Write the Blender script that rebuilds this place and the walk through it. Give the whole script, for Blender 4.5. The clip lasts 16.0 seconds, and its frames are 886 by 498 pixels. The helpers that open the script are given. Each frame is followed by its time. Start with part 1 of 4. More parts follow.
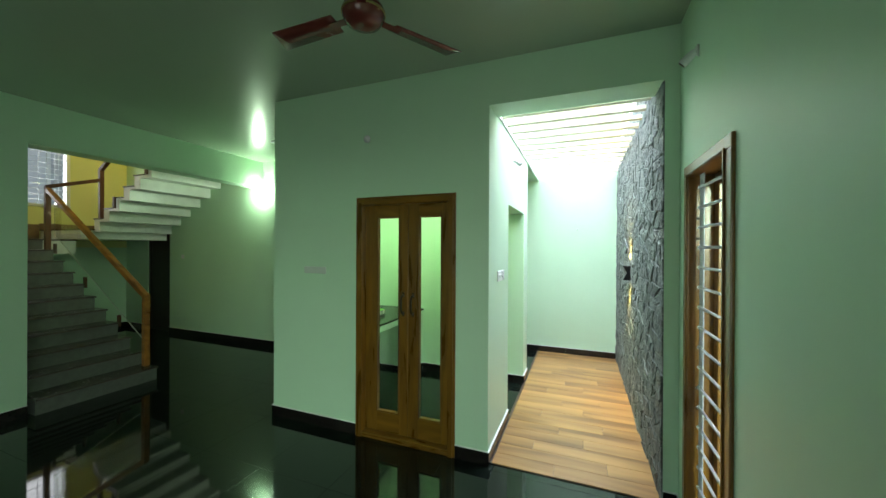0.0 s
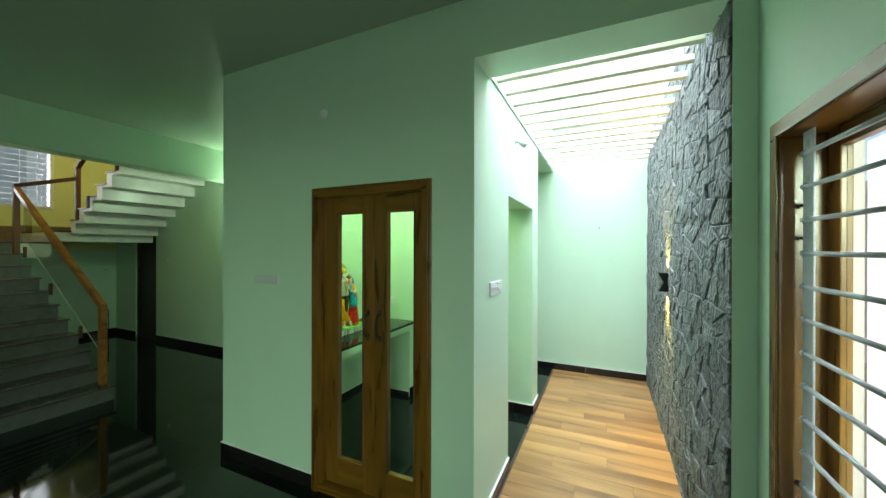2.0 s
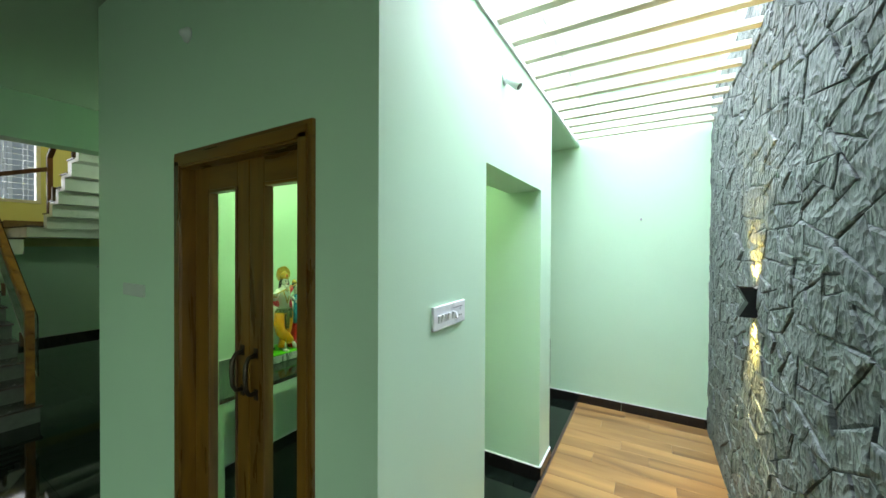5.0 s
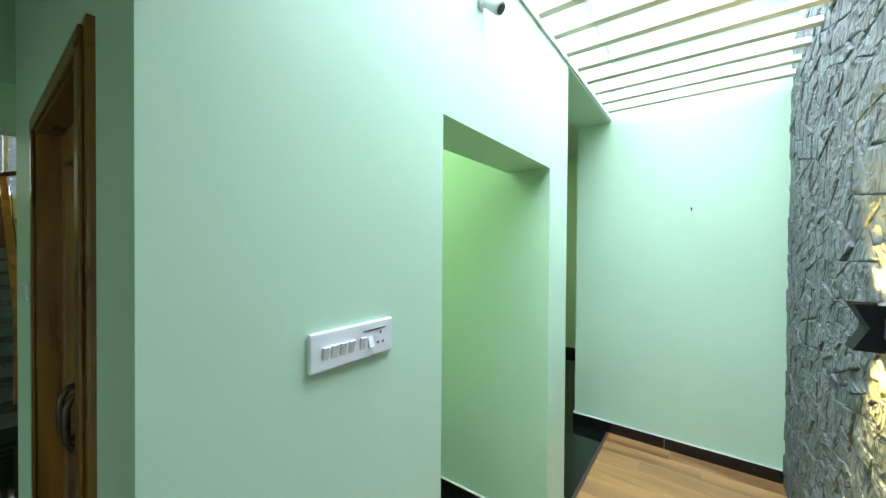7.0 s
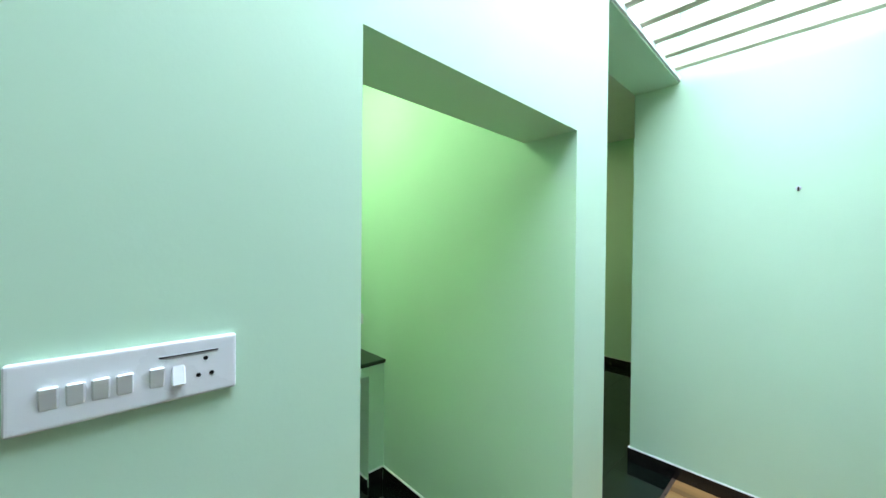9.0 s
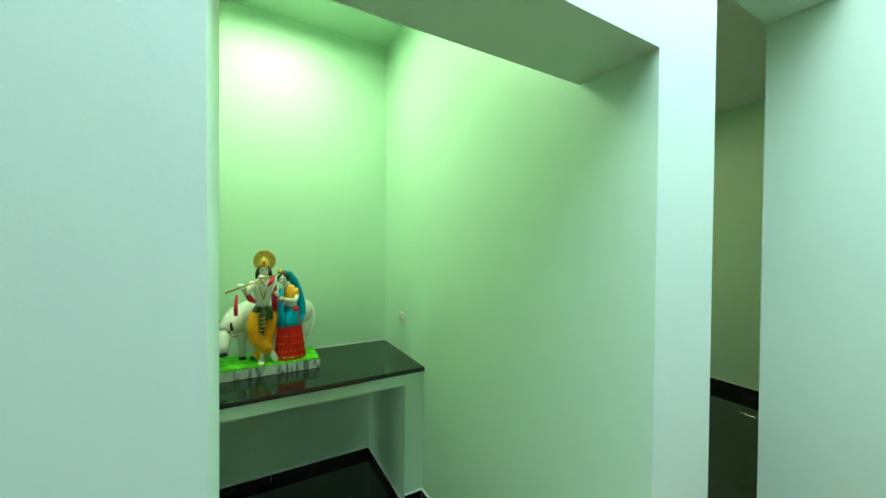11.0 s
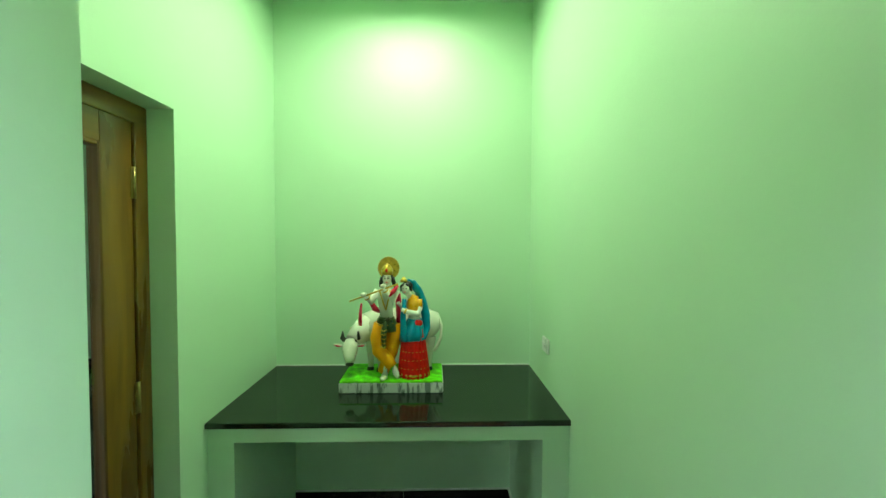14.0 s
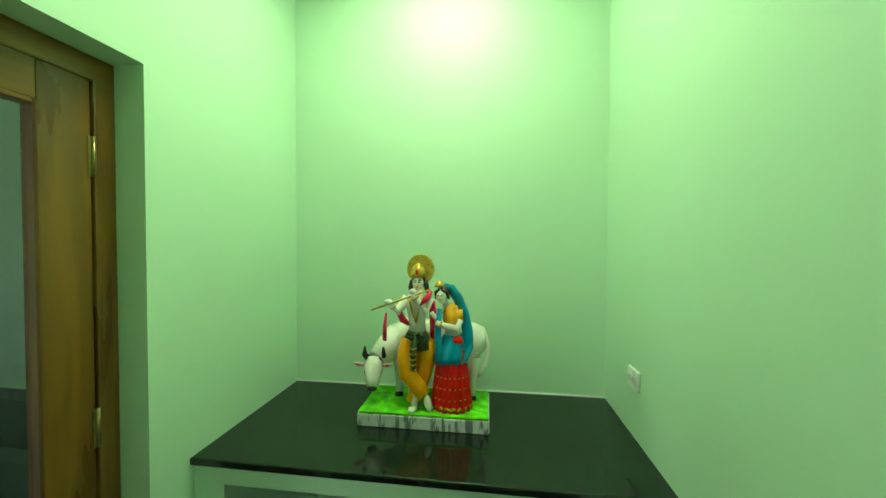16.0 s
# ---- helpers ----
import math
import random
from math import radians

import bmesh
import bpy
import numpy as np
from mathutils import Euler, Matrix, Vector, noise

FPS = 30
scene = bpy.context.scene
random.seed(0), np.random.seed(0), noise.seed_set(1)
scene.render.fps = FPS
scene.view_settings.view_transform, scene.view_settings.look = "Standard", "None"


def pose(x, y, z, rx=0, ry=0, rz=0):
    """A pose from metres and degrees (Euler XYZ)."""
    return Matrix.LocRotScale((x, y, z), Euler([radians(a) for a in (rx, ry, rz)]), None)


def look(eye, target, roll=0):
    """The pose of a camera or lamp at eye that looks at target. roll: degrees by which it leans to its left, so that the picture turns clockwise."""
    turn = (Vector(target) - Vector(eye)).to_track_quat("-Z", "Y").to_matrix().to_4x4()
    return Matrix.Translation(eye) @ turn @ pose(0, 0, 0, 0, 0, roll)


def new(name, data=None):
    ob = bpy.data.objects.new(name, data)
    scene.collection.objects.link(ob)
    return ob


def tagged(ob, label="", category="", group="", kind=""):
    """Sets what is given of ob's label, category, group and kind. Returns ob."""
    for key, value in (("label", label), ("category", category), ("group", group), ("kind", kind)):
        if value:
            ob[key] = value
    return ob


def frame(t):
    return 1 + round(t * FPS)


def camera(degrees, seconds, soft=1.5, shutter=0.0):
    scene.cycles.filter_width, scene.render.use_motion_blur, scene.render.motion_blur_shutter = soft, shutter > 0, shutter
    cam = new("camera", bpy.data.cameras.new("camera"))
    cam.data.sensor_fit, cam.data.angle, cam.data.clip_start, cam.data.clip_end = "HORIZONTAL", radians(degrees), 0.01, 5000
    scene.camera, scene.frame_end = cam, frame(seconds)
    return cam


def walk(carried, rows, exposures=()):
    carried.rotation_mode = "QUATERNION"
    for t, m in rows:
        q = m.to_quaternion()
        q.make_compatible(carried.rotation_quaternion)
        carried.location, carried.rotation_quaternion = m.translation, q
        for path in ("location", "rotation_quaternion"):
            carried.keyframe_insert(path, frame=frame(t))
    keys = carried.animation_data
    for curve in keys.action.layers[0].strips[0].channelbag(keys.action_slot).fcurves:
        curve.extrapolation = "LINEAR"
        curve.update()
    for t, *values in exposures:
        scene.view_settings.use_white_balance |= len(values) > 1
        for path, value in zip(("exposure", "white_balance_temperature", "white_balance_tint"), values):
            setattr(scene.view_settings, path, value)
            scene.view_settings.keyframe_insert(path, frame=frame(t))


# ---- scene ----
cam = camera(103.0, 16.0)
PATH = [
    (0, (0.34, -0.172, 1.617), (-0.393, 1.689, 1.614), 0.3),
    (0.5, (0.331, 0.011, 1.618), (-0.434, 1.858, 1.619), 0.4),
    (1, (0.331, 0.197, 1.632), (-0.467, 2.031, 1.631), 0.3),
    (1.5, (0.334, 0.385, 1.627), (-0.487, 2.209, 1.631), 0.2),
    (2, (0.345, 0.578, 1.643), (-0.491, 2.395, 1.641), 0.1),
    (2.5, (0.352, 0.761, 1.643), (-0.507, 2.567, 1.637), 0.1),
    (3, (0.352, 0.945, 1.645), (-0.528, 2.741, 1.637), 0.1),
    (3.2, (0.359, 1.021, 1.653), (-0.528, 2.813, 1.64), 0.1),
    (5.5, (0.348, 1.8, 1.645), (-0.71, 3.497, 1.626), 0.4),
    (6, (0.35, 1.958, 1.639), (-0.754, 3.626, 1.616), 0.5),
    (6.5, (0.354, 2.111, 1.631), (-0.79, 3.751, 1.603), 0.5),
    (7, (0.361, 2.256, 1.622), (-0.832, 3.861, 1.6), 0.4),
    (7.5, (0.36, 2.397, 1.617), (-0.893, 3.956, 1.591), 0.5),
    (8, (0.359, 2.525, 1.606), (-0.959, 4.029, 1.584), 0.5),
    (8.2, (0.358, 2.575, 1.603), (-0.987, 4.055, 1.58), 0.5),
    (10.5, (0.26, 3.092, 1.53), (-1.407, 4.198, 1.515), 0.6),
    (11, (0.209, 3.189, 1.533), (-1.53, 4.172, 1.506), 0.5),
    (11.5, (0.159, 3.286, 1.529), (-1.655, 4.126, 1.501), 0.5),
    (12, (0.108, 3.368, 1.522), (-1.77, 4.053, 1.496), 0.3),
    (12.5, (0.058, 3.443, 1.527), (-1.868, 3.974, 1.499), 0.2),
    (13, (0.002, 3.485, 1.55), (-1.962, 3.86, 1.512), 0.2),
    (13.5, (-0.07, 3.512, 1.558), (-2.058, 3.721, 1.52), 0.1),
    (14, (-0.162, 3.525, 1.584), (-2.161, 3.574, 1.526), 0.2),
    (14.5, (-0.258, 3.544, 1.578), (-2.255, 3.452, 1.524), 0.1),
    (15, (-0.365, 3.563, 1.57), (-2.355, 3.371, 1.521), 0.0),
    (15.5, (-0.474, 3.567, 1.555), (-2.459, 3.33, 1.511), 0.0),
    (16, (-0.573, 3.564, 1.545), (-2.556, 3.307, 1.501), 0.2),
]
walk(cam, [(t, look(eye, target, roll)) for t, eye, target, roll in PATH],
     [(0, 0.0, 6500, 10), (3.2, -0.05, 6450, 10), (5.5, -0.2, 6400, 10), (8, -0.3, 5950, 10), (12.5, -0.36, 6050, 10), (14, -0.41, 6350, 10), (16, -0.47, 6400, 9)])

# ---- world and large lights ----
world = bpy.data.worlds.new("sky")
scene.world = world
world.use_nodes = True
wn = world.node_tree
sky = wn.nodes.new("ShaderNodeTexSky")
sky.sky_type = "NISHITA"
sky.sun_disc = False
sky.sun_elevation = radians(42)
sky.sun_rotation = radians(-12)
wn.nodes["Background"].inputs[1].default_value = 0.15
wn.links.new(sky.outputs[0], wn.nodes["Background"].inputs[0])


def lamp(name, kind, at, toward, watts, colour, size=0.1, size_y=None, spot=60, blend=0.5):
    data = bpy.data.lights.new(name, kind)
    data.energy, data.color = watts, colour
    if kind == "AREA":
        data.shape, data.size, data.size_y = "RECTANGLE", size, size_y or size
    elif kind == "SUN":
        data.angle = radians(size)
    else:
        data.shadow_soft_size = size
    if kind == "SPOT":
        data.spot_size, data.spot_blend = radians(spot), blend
    ob = new(name, data)
    ob.matrix_world = look(at, toward)
    return ob


lamp("sun", "SUN", (0, 0, 20), (1.3, -6.0, 14.5), 3.5, (1.0, 0.97, 0.92), size=12)
# sky over the slatted light well, and daylight in the tall and stair windows
lamp("skylight", "AREA", (0.27, 4.1, 3.22), (0.27, 4.101, 0), 124, (0.84, 0.93, 1.10), 1.12, 2.86).data.spread = radians(128)
lamp("daylight_tall_window", "AREA", (1.125, 1.90, 1.105), (-2, 1.90, 1.105), 4.2, (1.0, 0.89, 0.92), 0.60, 1.78)
# unseen source inferred from the fan's shadow; lamp added outside a made-up opening
lamp("unseen_side_light", "AREA", (2.05, -2.25, 2.5), (-1.3, 2.3, 0.55), 445, (0.76, 1.0, 0.76), 1.5, 1.5)
# fill added out of view to lift the lower front wall and corner strip
lamp("unseen_rear_fill", "AREA", (-0.35, -3.52, 1.12), (-0.35, 2.0, 1.12), 20, (0.86, 1.0, 0.88), 1.7, 1.9)
lamp("daylight_stair_window", "AREA", (-8.42, 2.6, 2.95), (-4, 2.6, 2.95), 20, (0.95, 0.97, 1.0), 1.3, 1.2)
lamp("shrine_ceiling_light", "AREA", (-1.65, 3.352, 2.972), (-1.65, 3.353, 0), 27.5, (0.82, 1.0, 0.61), 0.56).data.spread = radians(168)
# fill lamp added out of view to brighten the corridor
lamp("corridor_fill_light", "AREA", (-2.2, 6.0, 2.93), (-2.2, 6.001, 0), 18, (1.0, 0.96, 0.50), 0.2)
lamp("sconce_up", "SPOT", (0.772, 3.98, 1.445), (0.825, 3.98, 1.80), 62, (1.0, 0.70, 0.16), size=0.01, spot=84, blend=1.0)
lamp("sconce_down", "SPOT", (0.772, 3.98, 1.295), (0.825, 3.98, 0.94), 62, (1.0, 0.70, 0.16), size=0.01, spot=84, blend=1.0)
lamp("stair_lamp", "POINT", (-6.35, 3.90, 3.45), (-6.5, 3.9, 0), 28, (1.0, 0.76, 0.28), size=0.05)
lamp("wall_bulb_light", "POINT", (-4.53, 4.03, 2.55), (-4.4, 3, 0), 25, (0.72, 1.0, 0.68), size=0.03)


# ---- materials ----
def material(name, colour, rough=0.5, metal=0.0, vary=0.06, scale=3.0, bump=0.0, bump_scale=60.0, dark=None, coat=0.0, spec=0.5, per_object=0.0, stretch=(1, 1, 1), rough_vary=0.08):
    m = bpy.data.materials.new(name)
    m.use_nodes = True
    nt = m.node_tree
    b = nt.nodes["Principled BSDF"]
    b.inputs["Metallic"].default_value = metal
    b.inputs["Coat Weight"].default_value = coat
    b.inputs["Coat Roughness"].default_value = 0.08
    b.inputs["Specular IOR Level"].default_value = spec
    tc = nt.nodes.new("ShaderNodeTexCoord")
    mp = nt.nodes.new("ShaderNodeMapping")
    mp.inputs["Scale"].default_value = stretch
    nt.links.new(tc.outputs["Object"], mp.inputs[0])
    n1 = nt.nodes.new("ShaderNodeTexNoise")
    n1.inputs["Scale"].default_value = scale
    n1.inputs["Detail"].default_value = 6
    nt.links.new(mp.outputs[0], n1.inputs[0])
    ramp = nt.nodes.new("ShaderNodeValToRGB")
    lo = dark if dark else [c * (1 - vary) for c in colour]
    hi = colour if dark else [min(1, c * (1 + vary)) for c in colour]
    ramp.color_ramp.elements[0].position, ramp.color_ramp.elements[1].position = 0.3, 0.7
    ramp.color_ramp.elements[0].color, ramp.color_ramp.elements[1].color = (*lo, 1), (*hi, 1)
    nt.links.new(n1.outputs[0], ramp.inputs[0])
    out = ramp.outputs[0]
    if per_object:
        info = nt.nodes.new("ShaderNodeObjectInfo")
        mr = nt.nodes.new("ShaderNodeMapRange")
        mr.inputs[3].default_value, mr.inputs[4].default_value = 1 - per_object, 1 + per_object
        nt.links.new(info.outputs["Random"], mr.inputs[0])
        hsv = nt.nodes.new("ShaderNodeHueSaturation")
        nt.links.new(mr.outputs[0], hsv.inputs["Value"])
        nt.links.new(out, hsv.inputs["Color"])
        out = hsv.outputs[0]
    nt.links.new(out, b.inputs["Base Color"])
    n2 = nt.nodes.new("ShaderNodeTexNoise")
    n2.inputs["Scale"].default_value = bump_scale
    n2.inputs["Detail"].default_value = 8
    nt.links.new(mp.outputs[0], n2.inputs[0])
    rr = nt.nodes.new("ShaderNodeMapRange")
    rr.inputs[3].default_value, rr.inputs[4].default_value = max(0.02, rough - rough_vary), min(1, rough + rough_vary)
    nt.links.new(n1.outputs[0], rr.inputs[0])
    nt.links.new(rr.outputs[0], b.inputs["Roughness"])
    if bump:
        bp = nt.nodes.new("ShaderNodeBump")
        bp.inputs["Strength"].default_value = bump
        bp.inputs["Distance"].default_value = 0.01
        nt.links.new(n2.outputs[0], bp.inputs["Height"])
        nt.links.new(bp.outputs[0], b.inputs["Normal"])
    return m


def wood_material(name, light, dark, rough, axis, per_object=0.1, coat=0.3, rings=9.0):
    """Long grain along one axis, with fine streaks and a few darker knots."""
    m = material(name, light, rough, vary=0.1, scale=2.0, bump=0.08, bump_scale=30, coat=coat, per_object=per_object,
                 stretch=tuple(0.12 if i == axis else 1.0 for i in range(3)))
    nt = m.node_tree
    n1 = [n for n in nt.nodes if n.bl_idname == "ShaderNodeTexNoise"][0]
    n1.inputs["Scale"].default_value = rings
    n1.inputs["Detail"].default_value = 9
    n1.inputs["Distortion"].default_value = 0.6
    ramp = [n for n in nt.nodes if n.bl_idname == "ShaderNodeValToRGB"][0]
    e = ramp.color_ramp.elements
    e[0].position, e[1].position = 0.34, 0.66
    e[0].color, e[1].color = (*dark, 1), (*light, 1)
    mid = e.new(0.5)
    mid.color = (*[0.45 * a + 0.55 * b for a, b in zip(dark, light)], 1)
    # shift the grain from piece to piece
    mp = [n for n in nt.nodes if n.bl_idname == "ShaderNodeMapping"][0]
    info = nt.nodes.new("ShaderNodeObjectInfo")
    mul = nt.nodes.new("ShaderNodeMath")
    mul.operation = "MULTIPLY"
    mul.inputs[1].default_value = 37.0
    nt.links.new(info.outputs["Random"], mul.inputs[0])
    comb = nt.nodes.new("ShaderNodeCombineXYZ")
    for i in range(3):
        nt.links.new(mul.outputs[0], comb.inputs[i])
    nt.links.new(comb.outputs[0], mp.inputs["Location"])
    return m


def glass_material(name, tint=(0.95, 1.0, 0.97)):
    m = bpy.data.materials.new(name)
    m.use_nodes = True
    b = m.node_tree.nodes["Principled BSDF"]
    b.inputs["Base Color"].default_value = (*tint, 1)
    b.inputs["Roughness"].default_value = 0.0
    b.inputs["Transmission Weight"].default_value = 1.0
    b.inputs["IOR"].default_value = 1.45
    return m


def glow_material(name, colour, strength):
    m = bpy.data.materials.new(name)
    m.use_nodes = True
    b = m.node_tree.nodes["Principled BSDF"]
    b.inputs["Base Color"].default_value = (0.8, 0.8, 0.8, 1)
    b.inputs["Emission Color"].default_value = (*colour, 1)
    b.inputs["Emission Strength"].default_value = strength
    return m


paint = material("green_wall_paint", (0.57, 0.79, 0.585), 0.44, vary=0.025, scale=1.6, bump=0.035, bump_scale=90)
cream = material("cream_wall_paint", (0.72, 0.73, 0.33), 0.5, vary=0.03, scale=1.5, bump=0.04, bump_scale=80)
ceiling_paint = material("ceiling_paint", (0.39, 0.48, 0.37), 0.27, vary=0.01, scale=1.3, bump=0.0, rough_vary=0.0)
white_paint = material("white_paint", (0.78, 0.80, 0.78), 0.45, vary=0.03, scale=4, bump=0.03)
granite = material("black_granite", (0.010, 0.015, 0.012), 0.035, vary=0.3, scale=5, dark=(0.003, 0.005, 0.004), per_object=0.25, rough_vary=0.03)
skirt = material("black_skirting_granite", (0.020, 0.016, 0.015), 0.16, vary=0.3, scale=14, dark=(0.008, 0.007, 0.007), per_object=0.2)
nt = granite.node_tree
dust = nt.nodes.new("ShaderNodeTexNoise")
dust.inputs["Scale"].default_value = 2.3
dust.inputs["Detail"].default_value = 10
dust.inputs["Roughness"].default_value = 0.72
geo = nt.nodes.new("ShaderNodeNewGeometry")
nt.links.new(geo.outputs["Position"], dust.inputs[0])
dr = nt.nodes.new("ShaderNodeMapRange")
dr.inputs[1].default_value, dr.inputs[2].default_value = 0.63, 0.76
nt.links.new(dust.outputs[0], dr.inputs[0])
dm = nt.nodes.new("ShaderNodeMix")
dm.data_type = "RGBA"
dm.inputs["B"].default_value = (0.055, 0.078, 0.090, 1)
bsdf = nt.nodes["Principled BSDF"]
nt.links.new(bsdf.inputs["Base Color"].links[0].from_socket, dm.inputs["A"])
nt.links.new(dr.outputs[0], dm.inputs["Factor"])
nt.links.new(dm.outputs["Result"], bsdf.inputs["Base Color"])
grout = material("dark_grout", (0.012, 0.014, 0.013), 0.6, vary=0.2, scale=30)
top_granite = material("dark_green_granite", (0.011, 0.019, 0.012), 0.08, vary=0.3, scale=40, dark=(0.010, 0.015, 0.012), rough_vary=0.03)
stone = material("grey_cladding_stone", (0.172, 0.188, 0.182), 0.75, vary=0.35, scale=11, dark=(0.058, 0.068, 0.066), bump=1.0, bump_scale=26, per_object=0.16)
nt = stone.node_tree
ridge = nt.nodes.new("ShaderNodeTexVoronoi")
ridge.inputs["Scale"].default_value = 24
ridge.inputs["Randomness"].default_value = 1.0
wobble = nt.nodes.new("ShaderNodeTexNoise")
wobble.inputs["Scale"].default_value = 7
tcs = [q for q in nt.nodes if q.bl_idname == "ShaderNodeTexCoord"][0]
mixv = nt.nodes.new("ShaderNodeVectorMath")
mixv.operation = "MULTIPLY_ADD"
mixv.inputs[1].default_value = (0.25, 0.25, 0.25)
nt.links.new(tcs.outputs["Object"], wobble.inputs[0])
nt.links.new(wobble.outputs["Color"], mixv.inputs[0])
nt.links.new(tcs.outputs["Object"], mixv.inputs[2])
nt.links.new(mixv.outputs[0], ridge.inputs["Vector"])
bump2 = nt.nodes.new("ShaderNodeBump")
bump2.inputs["Strength"].default_value = 0.65
bump2.inputs["Distance"].default_value = 0.02
fine = [q for q in nt.nodes if q.bl_idname == "ShaderNodeBump" and q != bump2][0]
nt.links.new(ridge.outputs["Distance"], bump2.inputs["Height"])
nt.links.new(bump2.outputs[0], fine.inputs["Normal"])
mortar = material("stone_mortar", (0.075, 0.08, 0.078), 0.9, vary=0.2, scale=20, bump=0.4)
plank_wood = wood_material("oak_plank_floor", (0.45, 0.252, 0.088), (0.185, 0.092, 0.032), 0.36, 0, 0.03, 0.12, 5.5)
teak = wood_material("varnished_teak", (0.225, 0.105, 0.012), (0.098, 0.043, 0.006), 0.29, 2, 0.06, 0.15, 14.0)
teak_bead = wood_material("matte_teak_bead", (0.17, 0.075, 0.011), (0.05, 0.018, 0.004), 0.7, 2, 0.06, 0.0, 14.0)
teak_x = wood_material("varnished_teak_rail", (0.225, 0.105, 0.012), (0.098, 0.043, 0.006), 0.29, 0, 0.06, 0.15, 14.0)
teak_y = wood_material("varnished_teak_cross", (0.225, 0.105, 0.012), (0.098, 0.043, 0.006), 0.29, 1, 0.06, 0.15, 14.0)
rail_wood = wood_material("handrail_wood", (0.42, 0.17, 0.03), (0.19, 0.065, 0.012), 0.3, 0, 0.05, 0.3, 10.0)
dark_wood = wood_material("post_wood", (0.12, 0.045, 0.010), (0.05, 0.018, 0.005), 0.5, 2, 0.05, 0.0, 10.0)
tread_stone = material("tread_granite", (0.045, 0.040, 0.035), 0.25, vary=0.2, scale=30)
riser_white = material("riser_marble", (0.72, 0.72, 0.67), 0.3, vary=0.06, scale=6)
stair_skirt = material("brown_stair_skirting", (0.16, 0.10, 0.045), 0.4, vary=0.2, scale=20)
# white slats; the cream holds the tan bounced up from the wood floor
slat_cream = material("slat_white_bounce_tint", (0.70, 0.64, 0.50), 0.5, vary=0.05, scale=6)
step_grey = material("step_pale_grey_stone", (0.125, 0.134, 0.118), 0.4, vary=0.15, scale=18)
edge_dark = material("tread_edge_brown", (0.07, 0.045, 0.035), 0.3, vary=0.2, scale=20)
glass = glass_material("clear_glass")
pale_plate = material("pale_plate", (0.60, 0.66, 0.60), 0.4, vary=0.03, scale=8)
plastic = material("white_plastic", (0.80, 0.82, 0.82), 0.28, vary=0.02, scale=8)
black_plastic = material("black_plastic", (0.008, 0.008, 0.008), 0.6, vary=0.2, scale=20, spec=0.2)
bronze = material("dark_bronze", (0.075, 0.060, 0.045), 0.38, metal=0.85, vary=0.25, scale=25)
brass = material("aged_brass", (0.38, 0.29, 0.11), 0.32, metal=0.9, vary=0.2, scale=30)
bar_metal = material("painted_white_metal", (0.62, 0.66, 0.70), 0.3, vary=0.05, scale=12)
fan_brown = material("fan_brown_enamel", (0.15, 0.035, 0.028), 0.24, vary=0.12, scale=6, coat=0.3)
outside_wall = material("outside_render", (0.56, 0.47, 0.48), 0.8, vary=0.06, scale=2)
bulb_glow = glow_material("bulb_glow", (0.9, 1.0, 0.95), 25.0)


# ---- mesh helpers ----
def add_box(bm, x0, x1, y0, y1, z0, z1, slot=0):
    vs = [bm.verts.new((x, y, z)) for z in (z0, z1) for y in (y0, y1) for x in (x0, x1)]
    for q in ((0, 2, 3, 1), (4, 5, 7, 6), (0, 1, 5, 4), (2, 6, 7, 3), (0, 4, 6, 2), (1, 3, 7, 5)):
        bm.faces.new([vs[i] for i in q]).material_index = slot
    return vs


def boxes(*rows):
    bm = bmesh.new()
    for r in rows:
        add_box(bm, *r)
    return bm


def soft_box(x0, x1, y0, y1, z0, z1, r=0.004, segments=2):
    bm = boxes((x0, x1, y0, y1, z0, z1))
    bmesh.ops.bevel(bm, geom=bm.edges[:], offset=r, segments=segments, affect="EDGES", profile=0.6)
    return bm


def lathe(profile, steps=24, origin=(0, 0, 0), m=None):
    """A body turned about z from (radius, height) rows."""
    bm = bmesh.new()
    rings = []
    for r, z in profile:
        rings.append([bm.verts.new((origin[0] + r * math.cos(a), origin[1] + r * math.sin(a), origin[2] + z))
                      for a in (2 * math.pi * i / steps for i in range(steps))])
    for a, b in zip(rings, rings[1:]):
        for i in range(steps):
            bm.faces.new((a[i], a[(i + 1) % steps], b[(i + 1) % steps], b[i]))
    bm.faces.new(rings[0][::-1])
    bm.faces.new(rings[-1])
    for f in bm.faces:
        f.smooth = True
    if m is not None:
        bmesh.ops.transform(bm, matrix=m, verts=bm.verts)
    return bm


def tube(bm, points, radii, steps=10, slot=0, flat=1.0):
    """A closed tapering tube along points; flat squashes it across."""
    pts = [Vector(p) for p in points]
    if not isinstance(radii, (list, tuple)):
        radii = [radii] * len(pts)
    rings = []
    side = None
    for i, p in enumerate(pts):
        d = (pts[min(i + 1, len(pts) - 1)] - pts[max(i - 1, 0)]).normalized()
        if side is None:
            side = d.orthogonal().normalized()
        side = (side - d * side.dot(d)).normalized()
        up = d.cross(side)
        rings.append([bm.verts.new(p + radii[i] * (side * math.cos(a) + up * math.sin(a) * flat))
                      for a in (2 * math.pi * k / steps for k in range(steps))])
    for a, b in zip(rings, rings[1:]):
        for i in range(steps):
            f = bm.faces.new((a[i], a[(i + 1) % steps], b[(i + 1) % steps], b[i]))
            f.smooth, f.material_index = True, slot
    for ring in (rings[0][::-1], rings[-1]):
        f = bm.faces.new(ring)
        f.material_index = slot
    return bm


